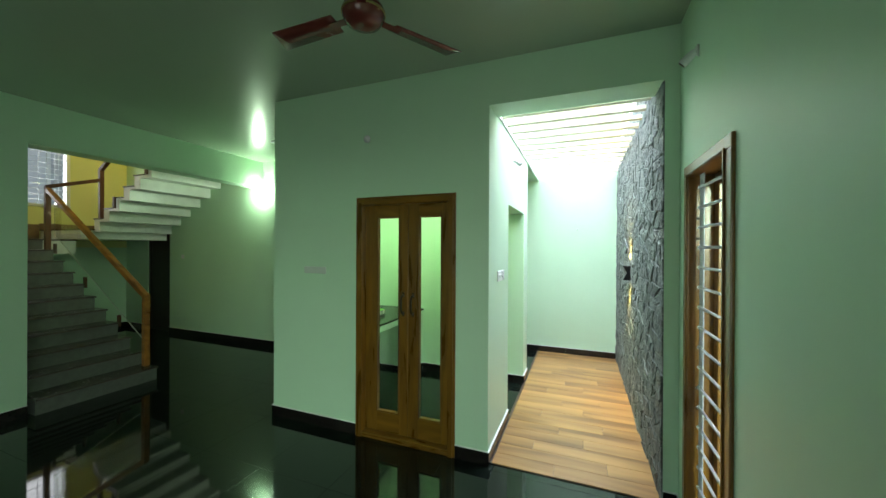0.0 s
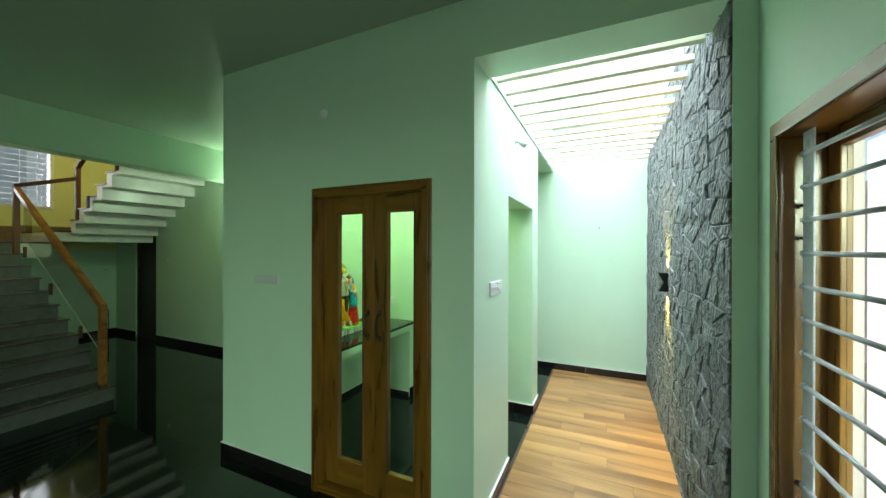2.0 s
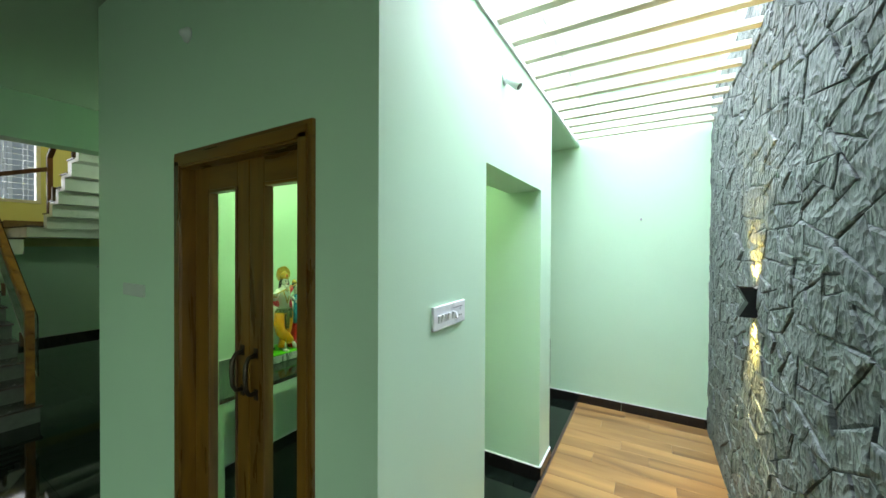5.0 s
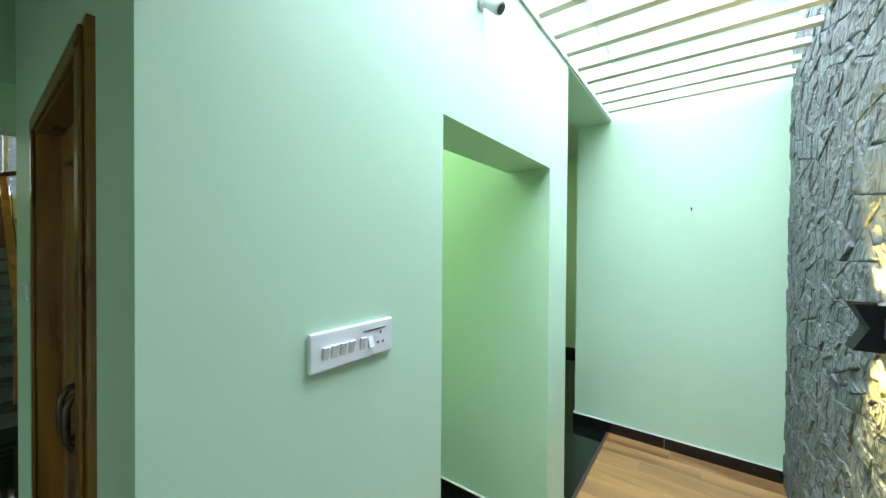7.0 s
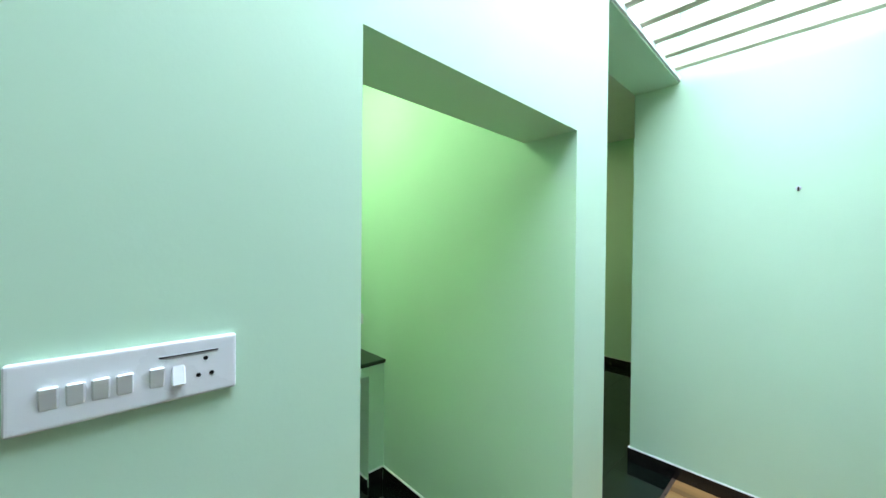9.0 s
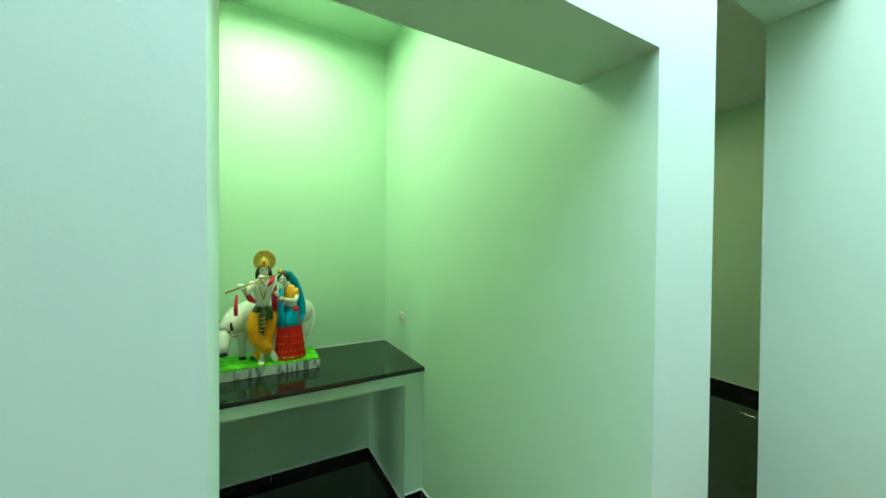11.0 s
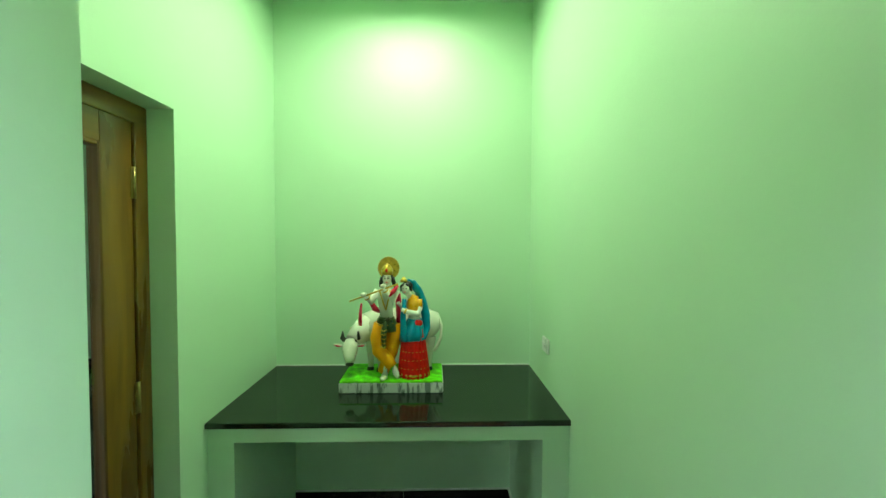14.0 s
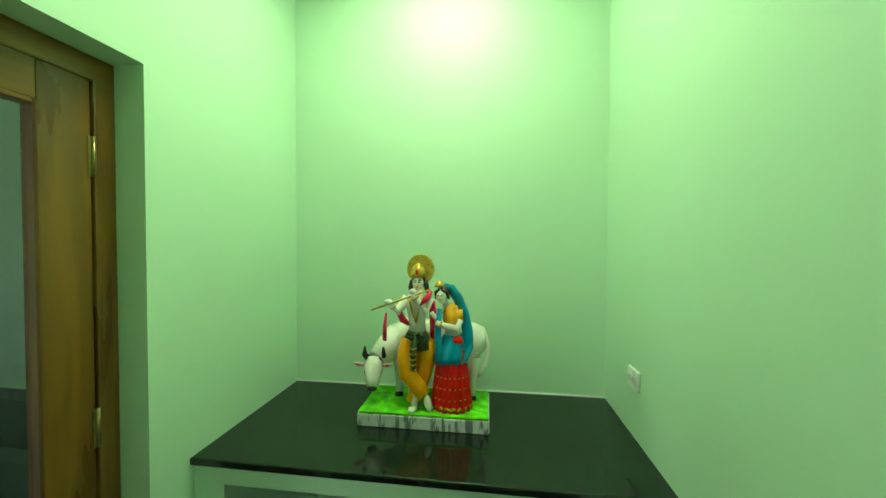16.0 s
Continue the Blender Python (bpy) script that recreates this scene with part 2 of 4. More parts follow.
def mesh_of(name, bm, mats):
    bmesh.ops.recalc_face_normals(bm, faces=bm.faces[:])
    me = bpy.data.meshes.new(name)
    bm.to_mesh(me)
    bm.free()
    for m in (mats if isinstance(mats, (list, tuple)) else [mats]):
        me.materials.append(m)
    return me


def part(name, bm, mat, parent=None, label=""):
    ob = new(name, mesh_of(name, bm, mat))
    if parent is not None:
        ob.parent = parent
    return tagged(ob, label)


def structure(name, bm, mat, label, category):
    return tagged(part(name, bm, mat), label, category, kind="structure")


def thing(name, label, category, at=(0, 0, 0), group=""):
    ob = new(name)
    ob.empty_display_size = 0.05
    ob.location = at
    return tagged(ob, label, category, group)


# ---- walls and ceilings ----
H = 3.02
wall_front = structure("wall_shrine_front", boxes((-2.425, -1.475, 2.40, 2.58, 0, H), (-0.565, -0.306, 2.40, 2.58, 0, H), (-1.475, -0.565, 2.40, 2.58, 2.05, H)),
                       paint, "light green painted wall with a timber doorway", "wall")
wall_shrine_back = structure("wall_shrine_back", boxes((-2.425, -2.28, 2.58, 4.395, 0, H)), paint, "light green painted back wall of the shrine room", "wall")
wall_shrine_side = structure("wall_shrine_side", boxes((-2.28, -0.306, 4.105, 4.395, 0, H)), paint, "light green painted side wall of the shrine room", "wall")
wall_passage = structure("wall_passage", boxes((-0.55, -0.306, 2.58, 3.150, 0, H), (-0.55, -0.306, 3.150, 4.105, 2.036, H)), paint,
                         "light green painted passage wall with an open doorway", "wall")
beam_passage = structure("beam_passage", boxes((-0.58, -0.306, 4.395, 5.565, 2.69, H)), paint, "green painted beam over the corridor opening", "beam")
header = structure("beam_light_well", boxes((-0.306, 0.822, 2.40, 2.66, 2.687, H)), paint, "green painted beam before the light well", "beam")
wall_end = structure("wall_end", boxes((-0.58, 1.14, 5.565, 5.75, 0, 3.25), (-0.58, -0.40, 5.75, 7.66, 0, 3.25)), paint, "light green painted end wall of the passage", "wall")
wall_stone_back = structure("wall_stone_backing", boxes((0.845, 1.14, 2.40, 5.565, 0, 3.25), (0.822, 0.845, 2.40, 2.4035, 0, H)), [paint], "green painted wall that carries stone cladding", "wall")
WY0, WY1, WZ0, WZ1 = 1.55, 2.25, 0.12, 2.09
# unseen opening at y -1.38 to -0.4, sized to keep light off wall_left
wall_right = structure("wall_right", boxes((0.905, 1.14, -3.5, -1.38, 0, H), (0.905, 1.14, -1.38, -0.4, 0, 0.3), (0.905, 1.14, -1.38, -0.4, 2.1, H), (0.905, 1.14, -0.4, WY0, 0, H),
                                           (0.905, 1.14, WY0, WY1, 0, WZ0), (0.905, 1.14, WY0, WY1, WZ1, H), (0.905, 1.14, WY1, 2.40, 0, H)),
                       paint, "glossy green painted wall with a tall barred window", "wall")
# unseen opening added to let the rear fill in
wall_back = structure("wall_back", boxes((-4.8, -1.25, -3.7, -3.5, 0, H), (-1.25, 0.55, -3.7, -3.5, 0, 0.12), (-1.25, 0.55, -3.7, -3.5, 2.12, H), (0.55, 1.14, -3.7, -3.5, 0, H)), paint, "green painted rear wall of the hall", "wall")
wall_left = structure("wall_left", boxes((-4.80, -4.57, -3.5, 1.50, 0, H)), paint, "green painted wall beside the staircase", "wall")
beam_stair = structure("beam_stair", boxes((-4.80, -4.57, 1.50, 4.15, 2.60, H)), paint, "green painted beam before the stairwell", "beam")
wall_side_room = structure("wall_side_room", boxes((-4.57, -4.52, -1.25, -1.05, 0, H), (-4.52, -3.79, -1.25, -1.05, 1.98, H), (-3.79, -3.60, -1.25, -1.05, 0, H), (-3.79, -3.60, -3.5, -1.25, 0, H)),
                           paint, "green painted walls of a closed side room", "wall")
FY = 4.15
wall_far = structure("wall_far", boxes((-8.3, -7.60, FY, FY + 0.2, 0, 6.0), (-7.60, -6.93, FY, FY + 0.2, 2.1, 6.0), (-6.93, -4.80, FY, FY + 0.2, 0, 6.0), (-4.80, -2.425, FY, FY + 0.2, 0, H)),
                     [paint], "light green painted wall behind the staircase", "wall")
wall_stair_side = structure("wall_stair_side", boxes((-8.3, -4.80, 1.1, 1.30, 0, 6.0)), cream, "cream painted side wall of the stairwell", "wall")
wall_stair_back = structure("wall_stair_back", boxes((-8.5, -8.3, 1.1, 1.9, 1.60, 6.0), (-8.5, -8.3, 1.9, 3.30, 1.60, 2.30), (-8.5, -8.3, 1.9, 3.30, 3.60, 6.0), (-8.5, -8.3, 3.30, FY + 0.2, 1.60, 6.0)),
                            cream, "cream painted wall with the stair window", "wall")
wall_under_stair = structure("wall_under_stair", boxes((-8.5, -8.3, 1.1, FY + 0.2, 0, 1.60)), paint, "green painted wall under the staircase", "wall")
wall_upper = structure("wall_upper", boxes((-4.80, -4.60, 1.1, FY + 0.2, H + 0.2, 6.0)), cream, "cream painted wall above the staircase", "wall")
wall_dark = structure("wall_store_room", boxes((-8.3, -6.0, 6.2, 6.35, 0, 2.6), (-6.15, -6.0, FY + 0.2, 6.2, 0, 2.6), (-8.3, -8.15, FY + 0.2, 6.2, 0, 2.6)), paint, "unlit green walls of the store room", "wall")
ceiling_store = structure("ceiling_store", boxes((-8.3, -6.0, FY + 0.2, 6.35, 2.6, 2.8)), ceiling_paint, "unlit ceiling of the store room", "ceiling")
wall_corridor = structure("wall_corridor", boxes((-3.2, -0.40, 7.66, 7.86, 0, H), (-3.4, -3.2, 4.25, 7.86, 0, H), (-3.2, -2.425, 4.351, 4.395, 0, H)), paint, "dim green painted corridor walls", "wall")
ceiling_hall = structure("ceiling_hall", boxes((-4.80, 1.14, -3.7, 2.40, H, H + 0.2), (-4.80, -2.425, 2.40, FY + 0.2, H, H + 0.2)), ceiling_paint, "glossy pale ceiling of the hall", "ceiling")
ceiling_shrine = structure("ceiling_shrine", boxes((-2.28, -0.55, 2.58, 4.105, 2.985, 3.02)), paint, "light green ceiling of the shrine room", "ceiling")
# white here makes up for the light that the fill lamp doesn't give
ceiling_corridor = structure("ceiling_corridor", boxes((-3.4, -0.40, 4.395, 7.86, 2.985, H)), white_paint, "pale ceiling of the corridor", "ceiling")
ceiling_shrine_slab = structure("ceiling_shrine_slab", boxes((-2.425, -0.46, 2.40, 4.395, H, H + 0.2)), white_paint, "slab over the shrine room", "ceiling")
ceiling_stair = structure("ceiling_stair", boxes((-8.5, -4.6, 1.1, FY + 0.2, 6.0, 6.2)), white_paint, "white ceiling of the stairwell", "ceiling")
light_well = structure("wall_light_well", boxes((-0.45, -0.306, 2.66, 5.565, H, 3.25), (-0.306, 0.845, 2.50, 2.66, H, 3.25)), white_paint, "white upstand around the light well", "wall")
# lid added above the skylight lamp; blocks the sun and shows white as sky
well_backing = structure("light_well_backing", boxes((-0.45, 1.14, 2.50, 5.75, 3.25, 3.30)), white_paint, "white lid added over the light well in place of bright sky", "ceiling")
ground = structure("ground", boxes((-120, 120, -120, 120, -0.5, -0.12)), material("ground_soil", (0.20, 0.17, 0.13), 0.9, vary=0.3, scale=0.6, bump=0.3, bump_scale=4), "bare soil ground around the house", "ground")


# ---- slats over the light well ----
def ceiling_slat(y):
    bm = soft_box(-0.306, 0.845, y - 0.024, y + 0.024, 2.735, 2.77, 0.003, 1)
    ob = part("ceiling_slat", bm, slat_cream)
    return tagged(ob, "white painted slat spanning the bright light well", "slat", "slats over the light well")


for k in range(13):
    ceiling_slat(5.44 - 0.2175 * k)
rail = part("slat_rail", soft_box(-0.306, -0.294, 2.66, 5.565, 2.70, 2.732, 0.002, 1), white_paint)
tagged(rail, "thin white angle that carries the slats", "trim", kind="structure")


# ---- two-leaf glazed door ----
def d_handle(x, y0, z, out):
    """A bronze pull handle with two feet; out is -1 or 1 along y."""
    bm = bmesh.new()
    tube(bm, [(x, y0, z - 0.075), (x, y0 + out * 0.03, z - 0.07), (x, y0 + out * 0.042, z - 0.045), (x, y0 + out * 0.044, z), (x, y0 + out * 0.042, z + 0.045),
              (x, y0 + out * 0.03, z + 0.07), (x, y0, z + 0.075)], [0.011, 0.008, 0.0085, 0.0095, 0.0085, 0.008, 0.011], 10)
    for s in (-1, 1):
        add_box(bm, x - 0.011, x + 0.011, min(y0, y0 + out * 0.004), max(y0, y0 + out * 0.004), z + s * 0.08 - 0.02, z + s * 0.08 + 0.02)
    return bm


door = thing("door_1", "two-leaf varnished teak door with tall glass panes", "door")
door["kind"] = "structure"
for x0, x1, dx in ((-1.475, -1.418, 1), (-0.622, -0.565, -1)):
    jamb = part("jamb", soft_box(x0, x1, 2.386, 2.485, 0.0, 1.993, 0.006), teak, door)
    a, b = (x0 + 0.018, x1 + 0.004) if dx > 0 else (x0 - 0.004, x1 - 0.018)
    part("moulding", soft_box(a, b, 2.378, 2.386, 0.0, 2.01, 0.003), teak, jamb)
head = part("head_jamb", soft_box(-1.475, -0.565, 2.386, 2.485, 1.982, 2.05, 0.006), teak_x, door)
part("moulding", soft_box(-1.457, -0.583, 2.378, 2.386, 1.989, 2.032, 0.003), teak_x, head)
part("threshold", soft_box(-1.418, -0.622, 2.39, 2.485, 0.0, 0.045, 0.006), teak_x, door)


def door_leaf(x0, x1, g0, g1, hinge_x, handle_x, bolt):
    y0, y1 = 2.446, 2.478
    leaf = part("door_leaf", soft_box(x0, g0, y0, y1, 0.05, 1.988, 0.004), teak, door, "varnished teak leaf with bronze pull handle")
    part("stile", soft_box(g1, x1, y0, y1, 0.05, 1.988, 0.004), teak, leaf)
    part("top_rail", soft_box(g0, g1, y0, y1, 1.885, 1.988, 0.003), teak_x, leaf)
    part("bottom_rail", soft_box(g0, g1, y0, y1, 0.05, 0.215, 0.003), teak_x, leaf)
    for n, r in (("bead", (g0, g0 + 0.009, y0 - 0.007, y1 + 0.004, 0.215, 1.885)), ("bead", (g1 - 0.009, g1, y0 - 0.007, y1 + 0.004, 0.215, 1.885)),
                 ("bead", (g0 + 0.009, g1 - 0.009, y0 - 0.007, y1 + 0.004, 0.215, 0.229)), ("bead", (g0 + 0.009, g1 - 0.009, y0 - 0.007, y1 + 0.004, 1.871, 1.885))):
        part(n, soft_box(*r, 0.003, 1), teak_bead if r[5] - r[4] > 1 else teak_x, leaf)
    pane = part("glass_pane", boxes((g0 + 0.004, g1 - 0.004, 2.459, 2.465, 0.218, 1.882)), glass, leaf)
    pane.visible_shadow = False
    part("handle", d_handle(handle_x, y0, 1.15, -1), bronze, leaf, "dark bronze pull handle")
    for z in (0.30, 1.02, 1.775):
        bm = boxes((hinge_x - 0.012, hinge_x + 0.012, y1, y1 + 0.003, z - 0.055, z + 0.055))
        tube(bm, [(hinge_x, y1 + 0.004, z - 0.055), (hinge_x, y1 + 0.004, z + 0.055)], 0.006, 8)
        part("hinge", bm, brass, leaf, "aged brass hinge")
    if bolt:
        bm = boxes((handle_x - 0.045, handle_x - 0.015, y1, y1 + 0.003, 1.74, 1.93))
        tube(bm, [(handle_x - 0.03, y1 + 0.009, 1.75), (handle_x - 0.03, y1 + 0.009, 1.985)], 0.006, 8)
        tube(bm, [(handle_x - 0.03, y1 + 0.009, 1.78), (handle_x - 0.03, y1 + 0.035, 1.78)], 0.006, 8)
        for z in (1.76, 1.84, 1.91):
            add_box(bm, handle_x - 0.041, handle_x - 0.019, y1 + 0.003, y1 + 0.016, z - 0.008, z + 0.008)
        part("tower_bolt", bm, bronze, leaf, "dark bronze tower bolt")


door_leaf(-1.415, -1.003, -1.298, -1.082, -1.418, -1.045, True)
door_leaf(-0.999, -0.625, -0.905, -0.700, -0.622, -0.955, False)

# ---- closed door of the side room ----
side_door = thing("door_3", "closed grey door in a brown timber frame", "door")
side_door["kind"] = "structure"
for x0, x1 in ((-4.52, -4.465), (-3.845, -3.79)):
    part("jamb", soft_box(x0, x1, -1.18, -1.036, 0.0, 1.925, 0.005), teak, side_door)
part("head_jamb", soft_box(-4.52, -3.79, -1.18, -1.036, 1.925, 1.98, 0.005), teak_x, side_door)
grey_door = material("grey_door_laminate", (0.20, 0.20, 0.235), 0.3, vary=0.12, scale=5)
leaf = part("door_leaf", soft_box(-4.462, -3.848, -1.16, -1.122, 0.008, 1.922, 0.004), grey_door, side_door)
part("handle", d_handle(-4.40, -1.122, 1.05, 1), bronze, leaf, "dark bronze pull handle")

# ---- tall barred window in the right wall ----
win = thing("window_1", "tall varnished window frame with white metal bars", "window", (-0.015, 0, 0))
win["kind"] = "structure"
for y0, y1 in ((WY0, WY0 + 0.08), (WY1 - 0.08, WY1)):
    part("jamb", soft_box(0.905, 1.06, y0, y1, WZ0 + 0.06, WZ1 - 0.06, 0.006), teak, win)
for z0, z1, n in ((WZ0, WZ0 + 0.06, "window_sill"), (WZ1 - 0.06, WZ1, "head_jamb")):
    part(n, soft_box(0.905, 1.06, WY0, WY1, z0, z1, 0.006), teak_y, win)
for y0, y1 in ((WY0 + 0.081, WY0 + 0.145), (WY1 - 0.145, WY1 - 0.081)):
    part("casement_stile", soft_box(1.03, 1.065, y0, y1, WZ0 + 0.06, WZ1 - 0.06, 0.004), teak, win)
part("casement_rail", soft_box(1.03, 1.065, WY0 + 0.145, WY1 - 0.145, WZ1 - 0.12, WZ1 - 0.06, 0.004), teak_y, win)
part("casement_rail", soft_box(1.03, 1.065, WY0 + 0.145, WY1 - 0.145, WZ0 + 0.06, WZ0 + 0.12, 0.004), teak_y, win)
for y in (WY0 + 0.145, WY1 - 0.145):
    part("flat_bar", soft_box(0.955, 0.961, y - 0.032, y + 0.032, WZ0 + 0.06, WZ1 - 0.062, 0.001, 1), bar_metal, win, "white painted flat bar")
for y0, y1, z0, z1 in ((WY0 + 0.066, WY0 + 0.076, WZ0 + 0.048, WZ1 - 0.048), (WY1 - 0.076, WY1 - 0.066, WZ0 + 0.048, WZ1 - 0.048), (WY0 + 0.076, WY1 - 0.076, WZ1 - 0.058, WZ1 - 0.048), (WY0 + 0.076, WY1 - 0.076, WZ0 + 0.048, WZ0 + 0.058)):
    part("bead", soft_box(0.898, 0.905, y0, y1, z0, z1, 0.002, 1), teak if z1 - z0 > 1 else teak_y, win)
for y0, y1 in ((WY0 + 0.001, WY0 + 0.04), (WY1 - 0.04, WY1 - 0.001)):
    part("outer_reveal", boxes((1.066, 1.139, y0, y1, WZ0 + 0.06, WZ1 - 0.001)), outside_wall, win, "pale pink plastered reveal")
for z in (WZ1 - 0.30, WZ1 - 0.41, WZ0 + 0.62, WZ0 + 0.73):
    bm = bmesh.new()
    tube(bm, [(0.958, WY1 - 0.079, z), (0.958, WY1 - 0.117, z)], 0.0055, 8)
    tube(bm, [(0.958, WY1 - 0.080, z), (0.958, WY1 - 0.088, z)], 0.010, 8)
    part("fixing_bolt", bm, bronze, win)
rod_mesh = None
for k in range(17):
    z = WZ1 - 0.135 - 0.1085 * k
    bm = bmesh.new()
    tube(bm, [(0.952, WY0 + 0.130, 0), (0.952, WY1 - 0.130, 0)], 0.0075, 10)
    for y in (WY0 + 0.135, WY1 - 0.135):
        tube(bm, [(0.952, y - 0.006, 0), (0.952, y + 0.006, 0)], 0.0115, 8)
    if rod_mesh is None:
        rod_mesh = mesh_of("window_bar", bm, bar_metal)
    else:
        bm.free()
    rod = new("window_bar", rod_mesh)
    rod.parent = win
    rod.location.z = z
pane = part("glass_pane", boxes((1.045, 1.05, WY0 + 0.145, WY1 - 0.145, WZ0 + 0.12, WZ1 - 0.12)), glass, win)
pane.visible_shadow = False
boundary = structure("boundary_wall", boxes((4.0, 4.2, -6.5, 9.5, -0.12, 2.7)), outside_wall, "pale plastered boundary wall outside the window", "wall")


# ---- staircase ----
R, GO, SX, SY = 0.157, 0.268, -4.50, 2.56
stair = thing("staircase", "turning staircase with grey treads and white risers", "staircase")
stair["kind"] = "structure"
for k in range(10):
    x, z = SX - GO * k, R * (k + 1)
    back, y0 = x - GO, 1.53 if k == 0 else 1.30
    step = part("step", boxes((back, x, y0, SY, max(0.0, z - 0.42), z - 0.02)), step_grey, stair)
    part("tread", soft_box(back - 0.004, x + 0.018, y0, SY + 0.012, z - 0.02, z, 0.004), tread_stone, step, "grey granite tread")
    part("nosing", soft_box(x + 0.003, x + 0.0205, y0 + 0.01, SY + 0.0145, z - 0.0185, z - 0.010, 0.001, 1), edge_dark, step, "dark brown tread edge")
# landing: two levels at the turn
LX = SX - GO * 10
step = part("landing", boxes((-8.3, LX - 0.012, 1.30, 2.92, 1.56, 11 * R - 0.02), (LX - 0.012, LX, 2.545, 2.92, 1.50, 11 * R - 0.02)), riser_white, stair)
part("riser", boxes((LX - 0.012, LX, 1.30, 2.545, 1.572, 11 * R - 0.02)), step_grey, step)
part("tread", soft_box(-8.3, LX + 0.018, 1.30, 2.932, 11 * R - 0.02, 11 * R, 0.004), tread_stone, step, "grey granite tread")
part("nosing", soft_box(LX + 0.003, LX + 0.0205, 1.31, 2.93, 11 * R - 0.0185, 11 * R - 0.010, 0.001, 1), edge_dark, step, "dark brown tread edge")
step = part("landing", boxes((-8.3, -7.03, 2.92, FY, 1.74, 1.88)), riser_white, stair)
part("tread", soft_box(-8.3, -7.012, 2.905, FY, 1.88, 1.90, 0.004), tread_stone, step, "grey granite tread")
# upper flight: a stepped slab that climbs back over the first
for k in range(8):
    xb, zb = -6.88 + 0.265 * k, 1.86 + R * k
    step = part("upper_step", boxes((xb - 0.15, xb, 3.08, FY, zb, zb + R + 0.04), (xb, xb + 0.113, 3.08, FY, zb + R + 0.002, zb + R + 0.04)), riser_white, stair, "white plastered stepped underside")
    part("tread", soft_box(xb - 0.165, xb + 0.113, 3.068, FY, zb + R + 0.041, zb + R + 0.058, 0.003), tread_stone, step, "grey granite tread")

for y0, y1, z in ((1.31, 2.30, 1.731), (2.30, 2.905, 1.731), (2.905, 3.5, 1.901), (3.5, FY, 1.901)):
    part("stair_skirting", boxes((-8.299, -8.287, y0, y1 - 0.002, z, z + (0.11 if y0 != 2.30 else 0.26))), stair_skirt, stair, "brown stone stair skirting")
for k in range(1, 10):
    part("stair_skirting", boxes((SX - GO * (k + 1), SX - GO * k, 1.301, 1.312, R * (k + 1) + 0.001, R * (k + 1) + 0.12)), stair_skirt, stair, "brown stone stair skirting")

# dark panel and frame put into the doorway for the darkness of the room
store_doorway = thing("unlit_doorway", "dark panel standing in for the unlit doorway under the staircase", "door")
store_doorway["kind"] = "structure"
unlit_tone = material("unlit_room_tone", (0.022, 0.015, 0.012), 0.4, vary=0.3, scale=8)
part("door_leaf", soft_box(-7.55, -6.98, FY + 0.05, FY + 0.09, 0.005, 2.05, 0.004), unlit_tone, store_doorway)
for x0, x1 in ((-7.60, -7.55), (-6.98, -6.93)):
    part("jamb", soft_box(x0, x1, FY + 0.02, FY + 0.14, 0.0, 2.1, 0.004), unlit_tone, store_doorway)
part("head_jamb", soft_box(-7.55, -6.98, FY + 0.02, FY + 0.14, 2.05, 2.1, 0.004), unlit_tone, store_doorway)


# ---- wooden handrail with glass infill ----
railing = thing("stair_railing", "wooden stair handrail with square posts and glass infill", "railing")


def beam_between(a, b, w, h):
    """A square rail from a to b."""
    a, b = Vector(a), Vector(b)
    d = (b - a).normalized()
    side = d.cross(Vector((0, 0, 1))).normalized() * w / 2
    up = side.cross(d).normalized() * h / 2
    bm = bmesh.new()
    vs = [bm.verts.new(p + s * side + u * up) for p in (a, b) for s, u in ((-1, -1), (1, -1), (1, 1), (-1, 1))]
    for q in ((0, 1, 2, 3), (7, 6, 5, 4), (0, 4, 5, 1), (1, 5, 6, 2), (2, 6, 7, 3), (3, 7, 4, 0)):
        bm.faces.new([vs[i] for i in q])
    bmesh.ops.bevel(bm, geom=bm.edges[:], offset=0.006, segments=2, affect="EDGES")
    return bm


P1, P2, P3 = (-4.64, 2.52), (-6.98, 2.52), (-6.93, 3.12)
part("newel_post", soft_box(P1[0] - 0.03, P1[0] + 0.03, P1[1] - 0.03, P1[1] + 0.03, R, 1.02, 0.005), rail_wood, railing)
part("post", soft_box(P2[0] - 0.03, P2[0] + 0.03, P2[1] - 0.03, P2[1] + 0.03, 10 * R, 2.50, 0.005), dark_wood, railing)
part("post", soft_box(P3[0] - 0.028, P3[0] + 0.028, P3[1] - 0.028, P3[1] + 0.028, 2.06, 2.88, 0.005), dark_wood, railing)
part("handrail", beam_between((P1[0] + 0.02, P1[1], 1.0), (P2[0], P2[1], 2.46), 0.06, 0.065), rail_wood, railing)
part("handrail", beam_between((P2[0], P2[1] - 0.02, 2.49), (P3[0], P3[1] + 0.01, 2.70), 0.055, 0.055), dark_wood, railing)
part("handrail", beam_between((P3[0] - 0.01, P3[1], 2.86), (-5.35, P3[1], 3.86), 0.055, 0.06), dark_wood, railing)
for k in (3, 6, 9):
    x = SX - GO * k - 0.03
    part("glass_clamp", soft_box(x - 0.022, x + 0.022, SY + 0.013, SY + 0.042, R * (k + 1) - 0.06, R * (k + 1) + 0.09, 0.004), dark_wood, railing)
for k in (2, 5):
    x = -6.95 + 0.265 * k
    part("glass_clamp", soft_box(x - 0.022, x + 0.022, 3.035, 3.066, 1.9 + R * k, 2.08 + R * k, 0.004), dark_wood, railing)


